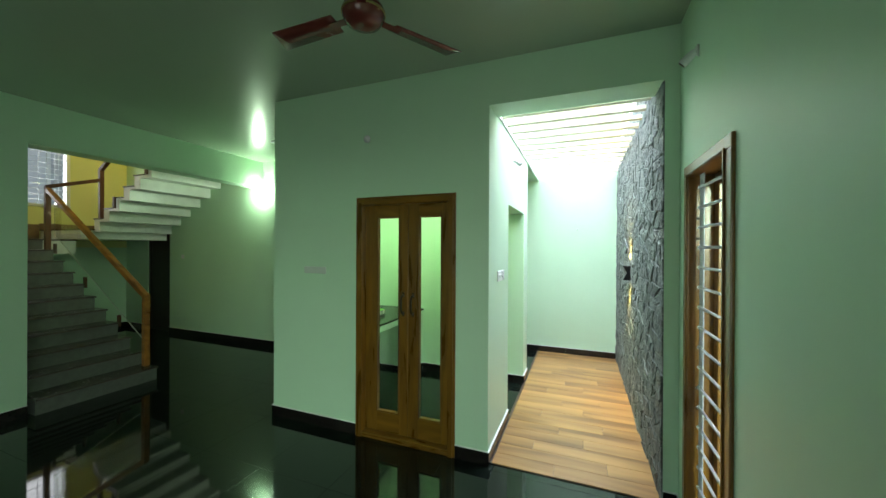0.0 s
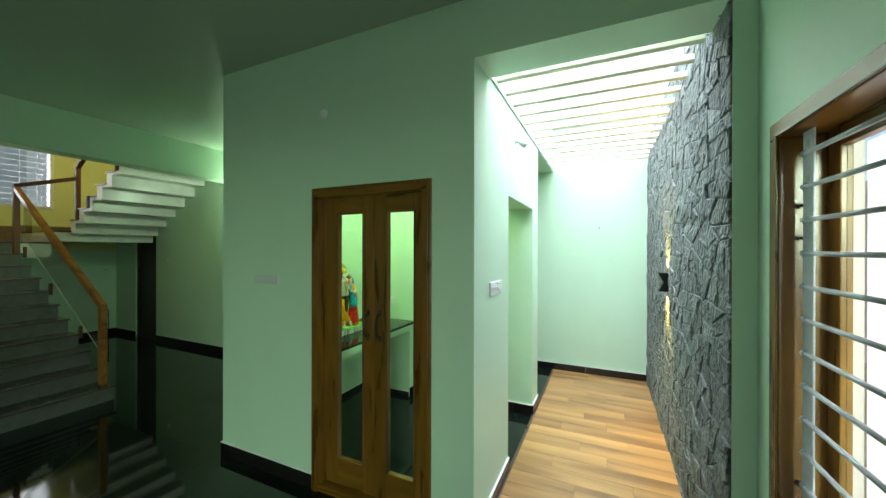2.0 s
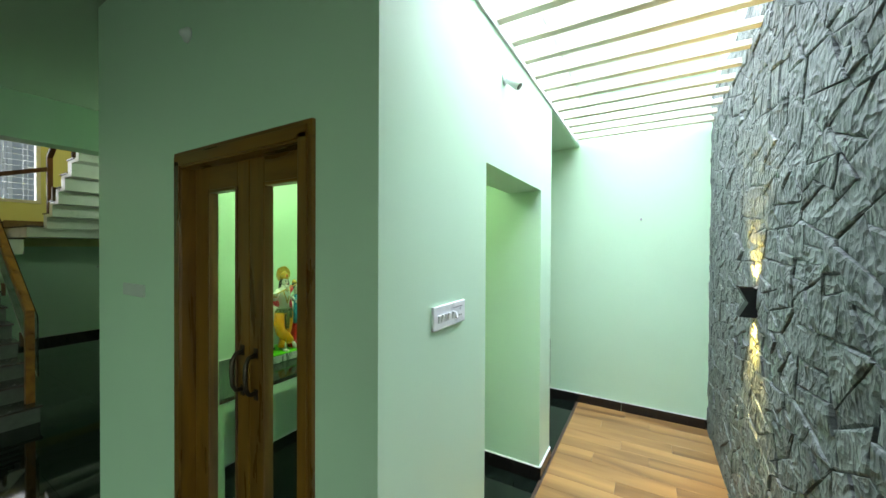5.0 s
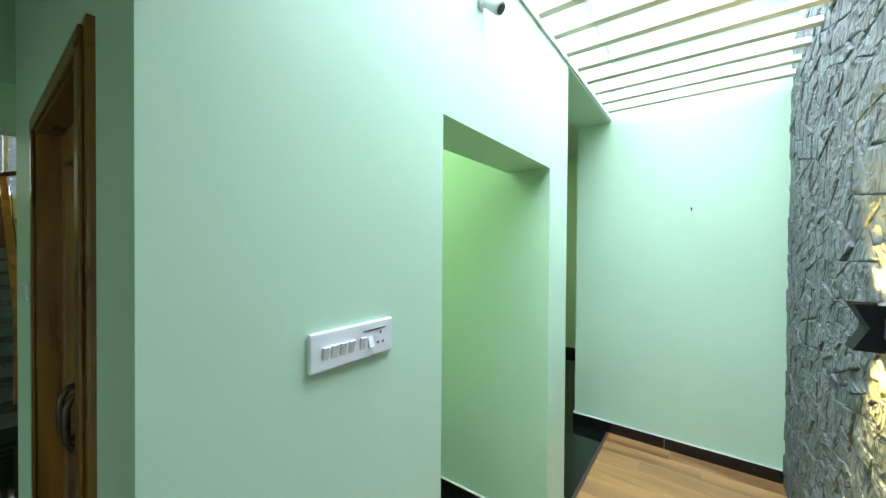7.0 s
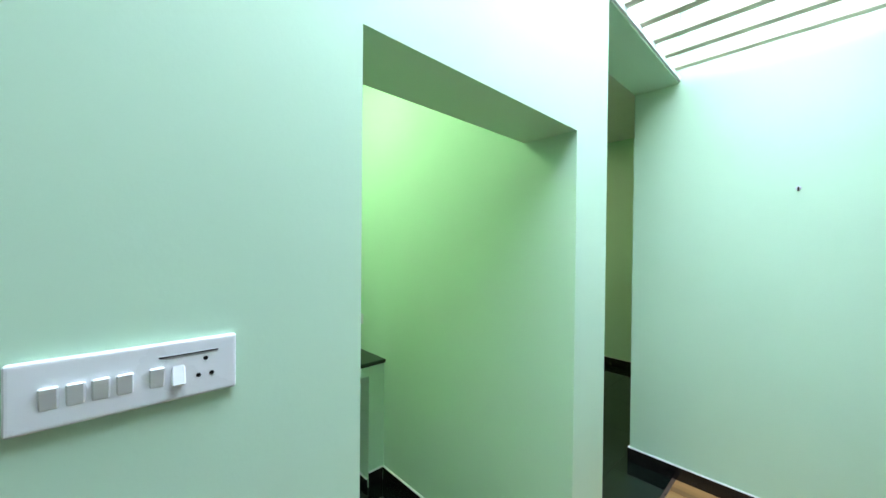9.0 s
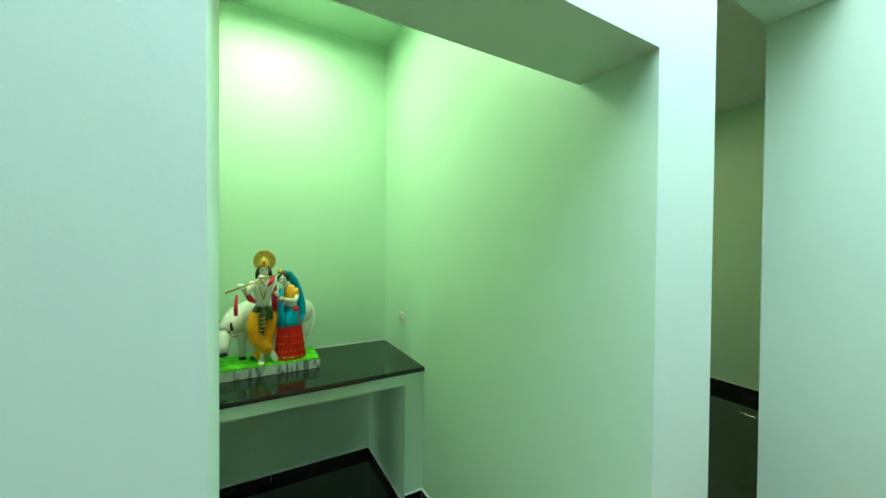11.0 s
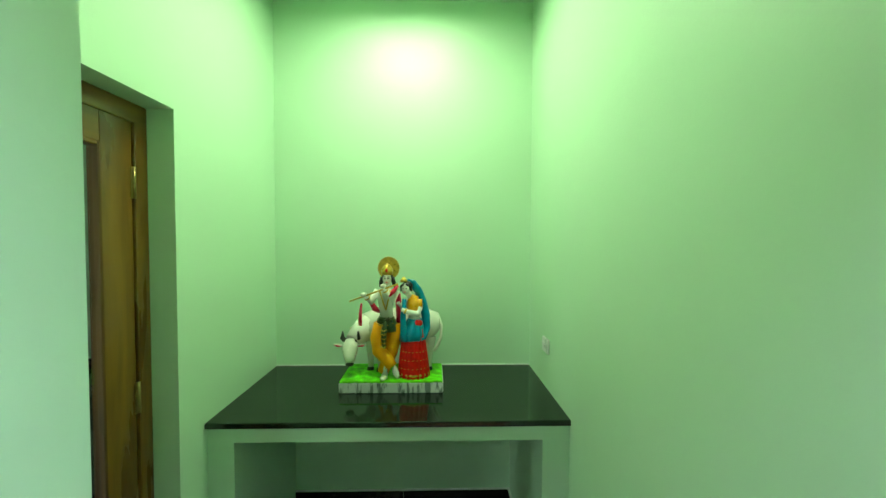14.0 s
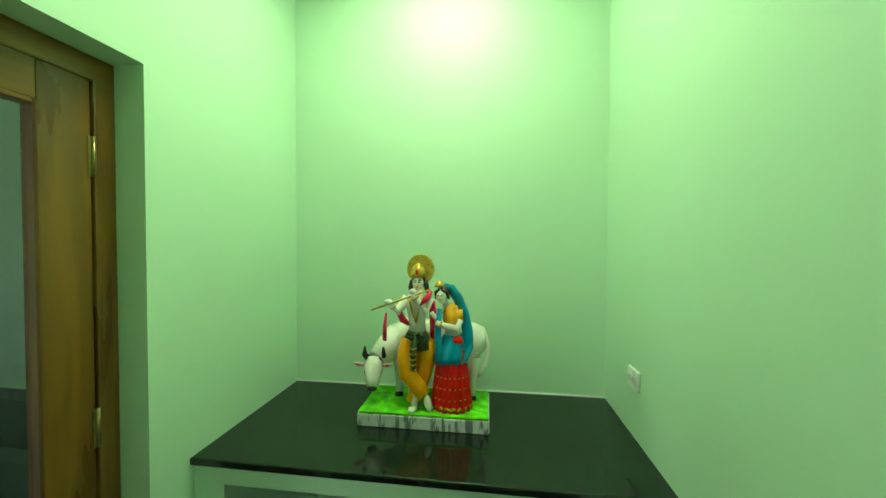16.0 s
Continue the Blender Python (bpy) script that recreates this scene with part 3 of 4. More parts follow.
def glass_sheet(a, b, low, high, y):
    bm = bmesh.new()
    vs = [bm.verts.new((x, yy, z)) for yy in (y - 0.004, y + 0.004) for x, z in ((a[0], a[1] + low), (b[0], b[1] + low), (b[0], b[1] + high), (a[0], a[1] + high))]
    for q in ((0, 1, 2, 3), (7, 6, 5, 4), (0, 4, 5, 1), (1, 5, 6, 2), (2, 6, 7, 3), (3, 7, 4, 0)):
        bm.faces.new([vs[i] for i in q])
    return bm


g = part("glass_panel", glass_sheet((-4.66, 1.0), (-6.93, 2.42), -0.62, -0.05, 2.5775), glass, railing, "clear glass infill panel")
g.visible_shadow = False
# opaque pale strip draws the shine on the lower edge of the glass
part("glass_edge", beam_between((-4.69, 2.5775, 0.385), (-6.93, 2.5775, 1.79), 0.010, 0.012), pale_plate, railing, "pale strip for the shine along the glass edge")

# ---- stair window ----
swin = thing("window_2", "white framed stair window with horizontal metal bars", "window")
swin["kind"] = "structure"
for y0, y1 in ((1.90, 1.95), (2.575, 2.625), (3.25, 3.30)):
    part("window_frame", soft_box(-8.44, -8.30, y0, y1, 2.30, 3.60, 0.005), white_paint, swin)
for z0, z1 in ((2.30, 2.35), (3.55, 3.60)):
    part("window_sill" if z0 < 3 else "window_frame", soft_box(-8.44, -8.28, 1.90, 3.30, z0, z1, 0.005), white_paint, swin)
for k in range(13):
    bm = bmesh.new()
    tube(bm, [(-8.36, 1.95, 2.43 + 0.092 * k), (-8.36, 3.25, 2.43 + 0.092 * k)], 0.006, 8)
    part("window_bar", bm, bar_metal, swin)
for y in (2.25, 2.92, 3.12, 3.17):
    bm = bmesh.new()
    tube(bm, [(-8.37, y, 2.35), (-8.37, y, 3.55)], 0.006, 8)
    part("window_bar", bm, bar_metal, swin)
# pane colour lightened so the view through the stair window reads bright
sky_pane = material("pale_bright_pane", (0.50, 0.54, 0.56), 0.25, vary=0.15, scale=3)
house = thing("neighbour_house", "pale neighbouring house outside the stair window", "house", (-13.0, 3.5, -0.12))
part("wall", boxes((-2.0, 0.0, -7, 5.0, 0, 6.2)), material("neighbour_render", (0.80, 0.82, 0.84), 0.8, vary=0.08, scale=1.2), house)
part("roof", soft_box(-2.3, 0.35, -7.3, 5.3, 6.2, 6.45, 0.02), mortar, house)
for y in (-1.3, 0.15, 1.2):
    w = part("window", soft_box(-0.02, 0.05, y, y + 0.7, 2.4, 4.4, 0.01), white_paint, house)
    part("pane", boxes((0.051, 0.056, y + 0.08, y + 0.62, 2.5, 4.3)), sky_pane, w)

# ---- shrine table and its group of figures ----
table = thing("shrine_table", "built-in green masonry table with polished black granite top", "table", (0, 0, 0))
part("side_panel", boxes((-2.28, -1.632, 2.58, 2.69, 0, 0.795)), paint, table)
part("side_panel", boxes((-2.28, -1.632, 3.99, 4.105, 0, 0.795)), paint, table)
part("apron", boxes((-2.28, -1.632, 2.69, 3.99, 0.728, 0.795)), paint, table)
part("tabletop", soft_box(-2.28, -1.612, 2.58, 4.105, 0.795, 0.82, 0.006), top_granite, table, "polished black granite top")
part("edge_bead", boxes((-2.279, -2.273, 2.581, 4.104, 0.82, 0.825)), white_paint, table, "thin white strip for skylight caught on the top edge")

statue_mats = [material("statue_white", (0.80, 0.77, 0.70), 0.25, vary=0.05, scale=20), material("statue_orange", (1.0, 0.37, 0.0), 0.35, vary=0.10, spec=0.3, scale=25),
               material("statue_gold", (0.62, 0.40, 0.06), 0.3, metal=0.5, vary=0.2, scale=60), material("statue_green", (0.13, 0.66, 0.006), 0.5, spec=0.3, vary=0.4, scale=30),
               material("statue_red", (0.95, 0.012, 0.006), 0.35, spec=0.3, vary=0.3, scale=40), material("statue_blue", (0.0, 0.27, 0.44), 0.35, spec=0.3, vary=0.25, scale=30),
               material("statue_black", (0.012, 0.010, 0.010), 0.3, vary=0.2, scale=30), material("statue_marble", (0.62, 0.64, 0.62), 0.25, scale=22, dark=(0.20, 0.22, 0.22), vary=0.2, stretch=(1, 2.5, 0.5)),
               material("statue_pink", (0.88, 0.02, 0.09), 0.28, vary=0.1, scale=30), material("statue_sash", (0.035, 0.07, 0.015), 0.35, vary=0.5, scale=60), material("statue_yellow", (0.98, 0.42, 0.01), 0.28, vary=0.08, scale=30)]
marble = statue_mats[7].node_tree
for q in marble.nodes:
    if q.bl_idname == "ShaderNodeValToRGB":
        q.color_ramp.elements[0].position, q.color_ramp.elements[1].position = 0.40, 0.47
    elif q.bl_idname == "ShaderNodeMapping":
        q.inputs["Rotation"].default_value = (radians(40), 0, 0)
WHITE, ORANGE, GOLD, GREEN, RED, BLUE, BLACK, MARBLE, PINK, SASH, YELLOW = range(11)


def ball(bm, c, r, slot, turn=(0, 0, 0)):
    m = Matrix.LocRotScale(c, Euler([radians(a) for a in turn]), r)
    vs = bmesh.ops.create_uvsphere(bm, u_segments=18, v_segments=11, radius=1.0, matrix=m)["verts"]
    for f in {f for v in vs for f in v.link_faces}:
        f.material_index, f.smooth = slot, True


def skirt_cone(bm, c, rows, slot, folds, depth, steps=60):
    """A pleated cloth body from (height, radius y, radius x, shift y) rows."""
    rings = []
    for z, ry, rx, sy in rows:
        ring = []
        for i in range(steps):
            a = 2 * math.pi * i / steps
            k = 1 + depth * math.cos(folds * a) * min(1.0, ry / 0.05)
            ring.append(bm.verts.new((c[0] + rx * k * math.cos(a), c[1] + sy + ry * k * math.sin(a), c[2] + z)))
        rings.append(ring)
    for a, b in zip(rings, rings[1:]):
        for i in range(steps):
            f = bm.faces.new((a[i], a[(i + 1) % steps], b[(i + 1) % steps], b[i]))
            f.material_index, f.smooth = slot, True
    for ring in (rings[0][::-1], rings[-1]):
        bm.faces.new(ring).material_index = slot


def folds(bm, points, radii, slot, ridge, steps=22):
    """A tube of gathered cloth with ridges running along it."""
    first = len(bm.verts)
    tube(bm, points, radii, steps, slot)
    bm.verts.ensure_lookup_table()
    for i in range(first, len(bm.verts)):
        ring, k = divmod(i - first, steps)
        centre = Vector(points[ring])
        v = bm.verts[i]
        v.co = centre + (v.co - centre) * (1 + ridge * (1 if k % 2 else -1))


def shrine_group(at):
    """A cow, a flute player and a companion on a marbled plinth, in one body; x points to the viewer, y to the right."""
    bm = boxes((-0.135, 0.125, -0.258, 0.258, 0, 0.052))
    bmesh.ops.bevel(bm, geom=bm.edges[:], offset=0.004, segments=2, affect="EDGES")
    for f in bm.faces:
        f.material_index = MARBLE
    # uneven grass sheet on the plinth
    grid = [[bm.verts.new((-0.131 + 0.252 * i / 10, -0.254 + 0.508 * j / 20, 0.054 + 0.010 * noise.noise((i * 0.5, j * 0.5, 3)) * (0 < i < 10) * (0 < j < 20) + 0.004)) for j in range(21)] for i in range(11)]
    for i in range(10):
        for j in range(20):
            f = bm.faces.new((grid[i][j], grid[i + 1][j], grid[i + 1][j + 1], grid[i][j + 1]))
            f.material_index, f.smooth = GREEN, True
    add_box(bm, -0.131, 0.121, -0.254, 0.254, 0.050, 0.0545, GREEN)
    G = 0.056
    # cow: body behind, head lowered at the left
    tube(bm, [(-0.085, -0.20, 0.24), (-0.09, -0.17, 0.26), (-0.09, -0.09, 0.275), (-0.09, 0.04, 0.27), (-0.09, 0.15, 0.275), (-0.09, 0.20, 0.265), (-0.088, 0.225, 0.24)],
         [0.03, 0.075, 0.098, 0.094, 0.098, 0.085, 0.04], 16, WHITE)
    tube(bm, [(-0.075, -0.145, 0.27), (-0.04, -0.190, 0.245), (0.0, -0.215, 0.215)], [0.078, 0.056, 0.042], 14, WHITE)
    tube(bm, [(0.0, -0.224, 0.215), (0.025, -0.223, 0.185), (0.048, -0.219, 0.148), (0.06, -0.217, 0.125)], [0.036, 0.041, 0.029, 0.021], 14, WHITE)
    ball(bm, (0.064, -0.217, 0.122), (0.017, 0.021, 0.012), BLACK)
    for s in (-1, 1):
        tube(bm, [(0.01, -0.224 + s * 0.022, 0.218), (0.014, -0.224 + s * 0.042, 0.238), (0.014, -0.224 + s * 0.040, 0.272)], [0.014, 0.013, 0.003], 8, BLACK)
        tube(bm, [(0.02, -0.224 + s * 0.034, 0.200), (0.028, -0.224 + s * 0.062, 0.203), (0.03, -0.224 + s * 0.085, 0.209)], [0.006, 0.013, 0.003], 8, WHITE, 0.5)
        tube(bm, [(0.032, -0.224 + s * 0.045, 0.200), (0.035, -0.224 + s * 0.062, 0.2025), (0.035, -0.224 + s * 0.076, 0.206)], [0.002, 0.007, 0.002], 6, PINK, 0.5)
        ball(bm, (0.047, -0.224 + s * 0.026, 0.178), (0.005, 0.006, 0.004), BLACK)
    tube(bm, [(-0.075, -0.245, 0.262), (-0.035, -0.215, 0.290), (0.0, -0.165, 0.262)], 0.005, 6, GOLD)
    ball(bm, (0.045, -0.223, 0.198), (0.004, 0.007, 0.009), PINK)
    for x, y in ((-0.05, -0.13), (-0.03, -0.075), (-0.05, 0.185), (-0.12, 0.165)):
        tube(bm, [(x - 0.02, y, 0.22), (x - 0.005, y, 0.15), (x, y, 0.10), (x + 0.003, y, G + 0.014)], [0.040, 0.022, 0.015, 0.015], 10, WHITE)
        tube(bm, [(x + 0.005, y, G + 0.016), (x + 0.008, y, G)], [0.017, 0.021], 10, BLACK)
    tube(bm, [(-0.09, 0.205, 0.335), (-0.075, 0.235, 0.325), (-0.06, 0.252, 0.28), (-0.05, 0.248, 0.22), (-0.045, 0.225, 0.17), (-0.045, 0.21, 0.15)], [0.010, 0.009, 0.008, 0.008, 0.010, 0.005], 8, WHITE)
    # flute player
    X, Y = 0.045, -0.028
    tube(bm, [(X + 0.03, Y - 0.012, G), (X + 0.02, Y - 0.01, G + 0.03), (X + 0.008, Y - 0.005, G + 0.09)], [0.017, 0.014, 0.02], 10, WHITE)
    ball(bm, (X + 0.045, Y - 0.014, G + 0.008), (0.030, 0.017, 0.010), WHITE)
    ball(bm, (X + 0.05, Y + 0.048, G + 0.035), (0.014, 0.015, 0.028), WHITE, (20, 0, -10))
    folds(bm, [(X, Y - 0.030, 0.315), (X + 0.012, Y - 0.048, 0.245), (X + 0.022, Y - 0.040, 0.19), (X + 0.03, Y + 0.002, 0.15), (X + 0.038, Y + 0.030, 0.115)], [0.040, 0.038, 0.034, 0.031, 0.025], ORANGE, 0.06)
    folds(bm, [(X - 0.008, Y + 0.028, 0.315), (X - 0.008, Y + 0.030, 0.25), (X - 0.004, Y + 0.018, 0.18), (X, Y - 0.004, 0.12), (X + 0.006, Y - 0.024, 0.075)], [0.040, 0.040, 0.034, 0.031, 0.026], ORANGE, 0.06)
    tube(bm, [(X, Y - 0.004, 0.285), (X, Y - 0.004, 0.335), (X, Y - 0.004, 0.352)], [0.061, 0.057, 0.044], 16, SASH, 0.75)
    tube(bm, [(X + 0.042, Y - 0.006, 0.345), (X + 0.050, Y - 0.012, 0.28), (X + 0.05, Y - 0.010, 0.21)], [0.016, 0.019, 0.013], 10, SASH, 0.6)
    tube(bm, [(X, Y - 0.004, 0.345), (X, Y - 0.006, 0.39), (X, Y - 0.008, 0.44), (X, Y - 0.008, 0.478), (X, Y - 0.004, 0.495), (X + 0.004, Y, 0.515)], [0.040, 0.041, 0.052, 0.052, 0.026, 0.016], 14, WHITE, 0.72)
    tube(bm, [(X + 0.036, Y - 0.034, 0.485), (X + 0.043, Y - 0.016, 0.43), (X + 0.040, Y - 0.002, 0.39)], 0.004, 6, GOLD)
    tube(bm, [(X + 0.036, Y + 0.02, 0.485), (X + 0.043, Y + 0.008, 0.43), (X + 0.040, Y - 0.002, 0.39)], 0.004, 6, GOLD)
    ball(bm, (X + 0.008, Y, 0.536), (0.025, 0.023, 0.029), WHITE)
    ball(bm, (X - 0.008, Y, 0.542), (0.026, 0.029, 0.029), BLACK)
    for s in (-1, 1):
        tube(bm, [(X - 0.002, Y + s * 0.026, 0.545), (X, Y + s * 0.032, 0.52), (X - 0.004, Y + s * 0.036, 0.497)], [0.010, 0.011, 0.006], 8, BLACK)
    tube(bm, [(X + 0.002, Y, 0.558), (X + 0.002, Y, 0.575), (X + 0.002, Y, 0.598), (X + 0.002, Y, 0.612)], [0.029, 0.031, 0.022, 0.004], 14, GOLD)
    for s in (-1, 1):
        ball(bm, (X + 0.031, Y + s * 0.009, 0.541), (0.003, 0.006, 0.0025), BLACK)
        tube(bm, [(X + 0.030, Y + s * 0.004, 0.548), (X + 0.029, Y + s * 0.016, 0.549)], 0.0016, 6, BLACK)
    ball(bm, (X + 0.032, Y, 0.523), (0.003, 0.006, 0.002), RED)
    ball(bm, (X + 0.033, Y, 0.580), (0.004, 0.006, 0.010), RED)
    tube(bm, [(X + 0.044, Y - 0.040, 0.322), (X + 0.052, Y - 0.006, 0.316), (X + 0.040, Y + 0.036, 0.326)], 0.0035, 6, GOLD)
    for k in range(5):
        tube(bm, [(X + 0.061, Y - 0.026, 0.30 - 0.02 * k), (X + 0.064, Y - 0.010, 0.294 - 0.02 * k), (X + 0.061, Y + 0.006, 0.30 - 0.02 * k)], 0.0022, 6, GOLD)
    for s in (-1, 1):
        tube(bm, [(X + 0.047, Y - 0.006, 0.34), (X + 0.056, Y - 0.006 + s * 0.022, 0.352), (X + 0.052, Y - 0.006 + s * 0.036, 0.34), (X + 0.05, Y - 0.006, 0.334)], [0.006, 0.009, 0.008, 0.005], 8, SASH)
    # halo with a beaded rim
    tube(bm, [(X - 0.022, Y + 0.005, 0.588), (X - 0.014, Y + 0.005, 0.588)], 0.053, 30, GOLD)
    for i in range(30):
        a = 2 * math.pi * i / 30
        ball(bm, (X - 0.017, Y + 0.005 + 0.053 * math.cos(a), 0.588 + 0.053 * math.sin(a)), (0.004, 0.005, 0.005), GOLD)
    tube(bm, [(X, Y - 0.046, 0.478), (X + 0.012, Y - 0.085, 0.425), (X + 0.045, Y - 0.098, 0.455)], [0.020, 0.017, 0.012], 10, WHITE)
    tube(bm, [(X, Y + 0.046, 0.478), (X + 0.02, Y + 0.030, 0.425), (X + 0.05, Y - 0.012, 0.50)], [0.020, 0.017, 0.012], 10, WHITE)
    ball(bm, (X + 0.05, Y - 0.110, 0.466), (0.013, 0.018, 0.011), WHITE)
    ball(bm, (X + 0.05, Y - 0.014, 0.507), (0.013, 0.016, 0.012), WHITE)
    for p, q in (((X + 0.037, Y - 0.094, 0.448), (X + 0.041, Y - 0.096, 0.453)), ((X + 0.042, Y - 0.001, 0.482), (X + 0.044, Y - 0.004, 0.487))):
        tube(bm, [p, q], 0.0155, 10, GOLD)
    tube(bm, [(X + 0.055, Y - 0.180, 0.435), (X + 0.055, Y + 0.060, 0.518)], 0.0042, 8, GOLD)
    tube(bm, [(X + 0.02, Y - 0.128, 0.42), (X + 0.03, Y - 0.132, 0.37), (X + 0.028, Y - 0.133, 0.315)], [0.008, 0.013, 0.014], 8, PINK, 0.45)
    tube(bm, [(X - 0.01, Y - 0.09, 0.43), (X, Y - 0.064, 0.39), (X - 0.008, Y - 0.040, 0.37)], [0.014, 0.021, 0.010], 8, PINK, 0.5)
    tube(bm, [(X + 0.004, Y + 0.050, 0.500), (X + 0.03, Y + 0.034, 0.478), (X + 0.04, Y + 0.012, 0.455)], [0.014, 0.020, 0.010], 8, PINK, 0.6)
    tube(bm, [(X - 0.03, Y + 0.05, 0.46), (X - 0.03, Y + 0.06, 0.36), (X - 0.03, Y + 0.058, 0.26)], [0.02, 0.026, 0.02], 8, PINK, 0.5)
    # companion in a pleated skirt
    X, Y = 0.035, 0.106
    skirt_cone(bm, (X, Y, G), [(0.0, 0.076, 0.062, 0.002), (0.012, 0.078, 0.064, 0.002), (0.10, 0.068, 0.056, 0.0), (0.19, 0.056, 0.048, 0.0), (0.235, 0.046, 0.040, 0.004)], RED, 18, 0.11)
    skirt_cone(bm, (X, Y, G), [(0.013, 0.080, 0.066, 0.002), (0.021, 0.079, 0.065, 0.002)], GOLD, 16, 0.07)
    for z, rad in ((0.05, 0.078), (0.09, 0.073), (0.13, 0.068)):
        for i in range(9):
            a = radians(-64 + 16 * i)
            ball(bm, (X + rad * 0.84 * math.cos(a), Y + rad * math.sin(a), G + z), (0.0025, 0.0028, 0.0028), GOLD)
    skirt_cone(bm, (X + 0.002, Y - 0.012, G), [(0.182, 0.064, 0.056, 0.0), (0.205, 0.063, 0.056, 0.004), (0.245, 0.050, 0.047, 0.012), (0.285, 0.036, 0.034, 0.018)], BLUE, 9, 0.06)
    ball(bm, (X + 0.026, Y + 0.016, 0.322), (0.016, 0.032, 0.020), RED)
    tube(bm, [(X, Y + 0.002, 0.325), (X, Y + 0.004, 0.36), (X, Y + 0.0, 0.385)], [0.036, 0.034, 0.037], 12, WHITE, 0.75)
    tube(bm, [(X, Y, 0.372), (X + 0.004, Y - 0.002, 0.405), (X, Y - 0.006, 0.44), (X, Y - 0.016, 0.452)], [0.035, 0.039, 0.034, 0.016], 14, YELLOW, 0.8)
    tube(bm, [(X, Y - 0.018, 0.445), (X + 0.004, Y - 0.032, 0.475)], [0.017, 0.015], 10, WHITE)
    ball(bm, (X + 0.018, Y - 0.040, 0.488), (0.023, 0.021, 0.028), WHITE, (0, 0, -20))
    ball(bm, (X + 0.002, Y - 0.032, 0.500), (0.027, 0.027, 0.026), BLACK)
    for s in (-1, 1):
        ball(bm, (X + 0.039, Y - 0.043 + s * 0.008, 0.492), (0.003, 0.005, 0.002), BLACK)
        tube(bm, [(X + 0.030, Y - 0.043 + s * 0.004, 0.514), (X + 0.026, Y - 0.040 + s * 0.022, 0.502), (X + 0.016, Y - 0.036 + s * 0.026, 0.478)], [0.006, 0.007, 0.005], 8, BLACK)
    ball(bm, (X + 0.040, Y - 0.043, 0.476), (0.003, 0.005, 0.002), RED)
    tube(bm, [(X + 0.014, Y - 0.050, 0.520), (X + 0.012, Y - 0.050, 0.532), (X + 0.010, Y - 0.050, 0.546)], [0.020, 0.017, 0.006], 12, GOLD)
    tube(bm, [(X - 0.014, Y - 0.036, 0.520), (X - 0.020, Y - 0.006, 0.510), (X - 0.022, Y + 0.022, 0.475), (X - 0.022, Y + 0.046, 0.42), (X - 0.02, Y + 0.062, 0.35), (X - 0.008, Y + 0.066, 0.29), (X + 0.012, Y + 0.05, 0.245), (X + 0.03, Y + 0.02, 0.235)],
         [0.020, 0.026, 0.026, 0.026, 0.028, 0.026, 0.020, 0.014], 12, BLUE, 0.6)
    tube(bm, [(X + 0.025, Y - 0.046, 0.44), (X + 0.036, Y - 0.052, 0.36), (X + 0.038, Y - 0.048, 0.28), (X + 0.04, Y - 0.046, 0.235)], [0.014, 0.019, 0.022, 0.026], 10, BLUE, 0.5)
    tube(bm, [(X + 0.004, Y + 0.028, 0.435), (X + 0.014, Y + 0.032, 0.395)], [0.016, 0.016], 10, YELLOW)
    tube(bm, [(X + 0.016, Y + 0.034, 0.398), (X + 0.03, Y + 0.022, 0.368), (X + 0.042, Y - 0.030, 0.380), (X + 0.044, Y - 0.058, 0.392)], [0.015, 0.016, 0.012, 0.010], 10, WHITE)
    tube(bm, [(X, Y - 0.040, 0.435), (X + 0.022, Y - 0.062, 0.40), (X + 0.03, Y - 0.078, 0.425)], [0.014, 0.012, 0.010], 10, WHITE)
    tube(bm, [(X + 0.043, Y - 0.036, 0.382), (X + 0.044, Y - 0.044, 0.386)], 0.0145, 10, GOLD)
    for v in bm.verts:
        if v.co.z > 0.06:
            v.co.z = 0.06 + (v.co.z - 0.06) * 1.045
    ob = part("statue", bm, statue_mats)
    ob.location = at
    return tagged(ob, "brightly painted statue of two figures with a white cow", "statue")


shrine_group((-2.01, 3.313, 0.8205))


# ---- switches, sockets and small fittings ----
def rocker(parent, y, z, lean, w=0.018, h=0.030):
    bm = soft_box(0.011, 0.016, y - w / 2, y + w / 2, z - h / 2, z + h / 2, 0.002, 1)
    for v in bm.verts:
        if v.co.x > 0.013:
            v.co.x += 0.003 * lean * (1 if v.co.z > z else -1)
    part("rocker_switch", bm, plastic, parent)


def switchboard(w, h, rockers, socket, m, label, finish=None):
    """A white plate whose face points along local x; y runs across it."""
    ob = thing("switchboard", label, "switchboard")
    ob.matrix_world = m
    part("plate", soft_box(0.0, 0.012, -w / 2, w / 2, -h / 2, h / 2, 0.005, 3), finish or plastic, ob)
    for y in rockers:
        rocker(ob, y, -0.004, 1)
    if socket:
        bm = boxes((0.0122, 0.0135, 0.022, 0.094, 0.022, 0.0235))
        part("trim_line", bm, black_plastic, ob)
        rocker(ob, 0.0445, -0.004, -1.6, 0.017, 0.032)
        for y, z in ((0.078, 0.012), (0.069, -0.012), (0.086, -0.012)):
            bm = bmesh.new()
            tube(bm, [(0.010, y, z), (0.0128, y, z)], 0.0032, 10)
            part("socket_hole", bm, black_plastic, ob)
    return ob


switchboard(0.24, 0.086, (-0.083, -0.060, -0.037, -0.0135, 0.020), True, pose(-0.306, 2.797, 1.390), "white plastic switchboard with rockers and a socket")
switchboard(0.245, 0.062, (), False, pose(-1.925, 2.40, 1.415, 0, 0, -90), "pale blank cover plate on the green wall", pale_plate)
switchboard(0.09, 0.075, (-0.02, 0.016), False, pose(-1.945, 4.105, 1.04, 0, 0, -90), "small white socket plate above the shrine table")
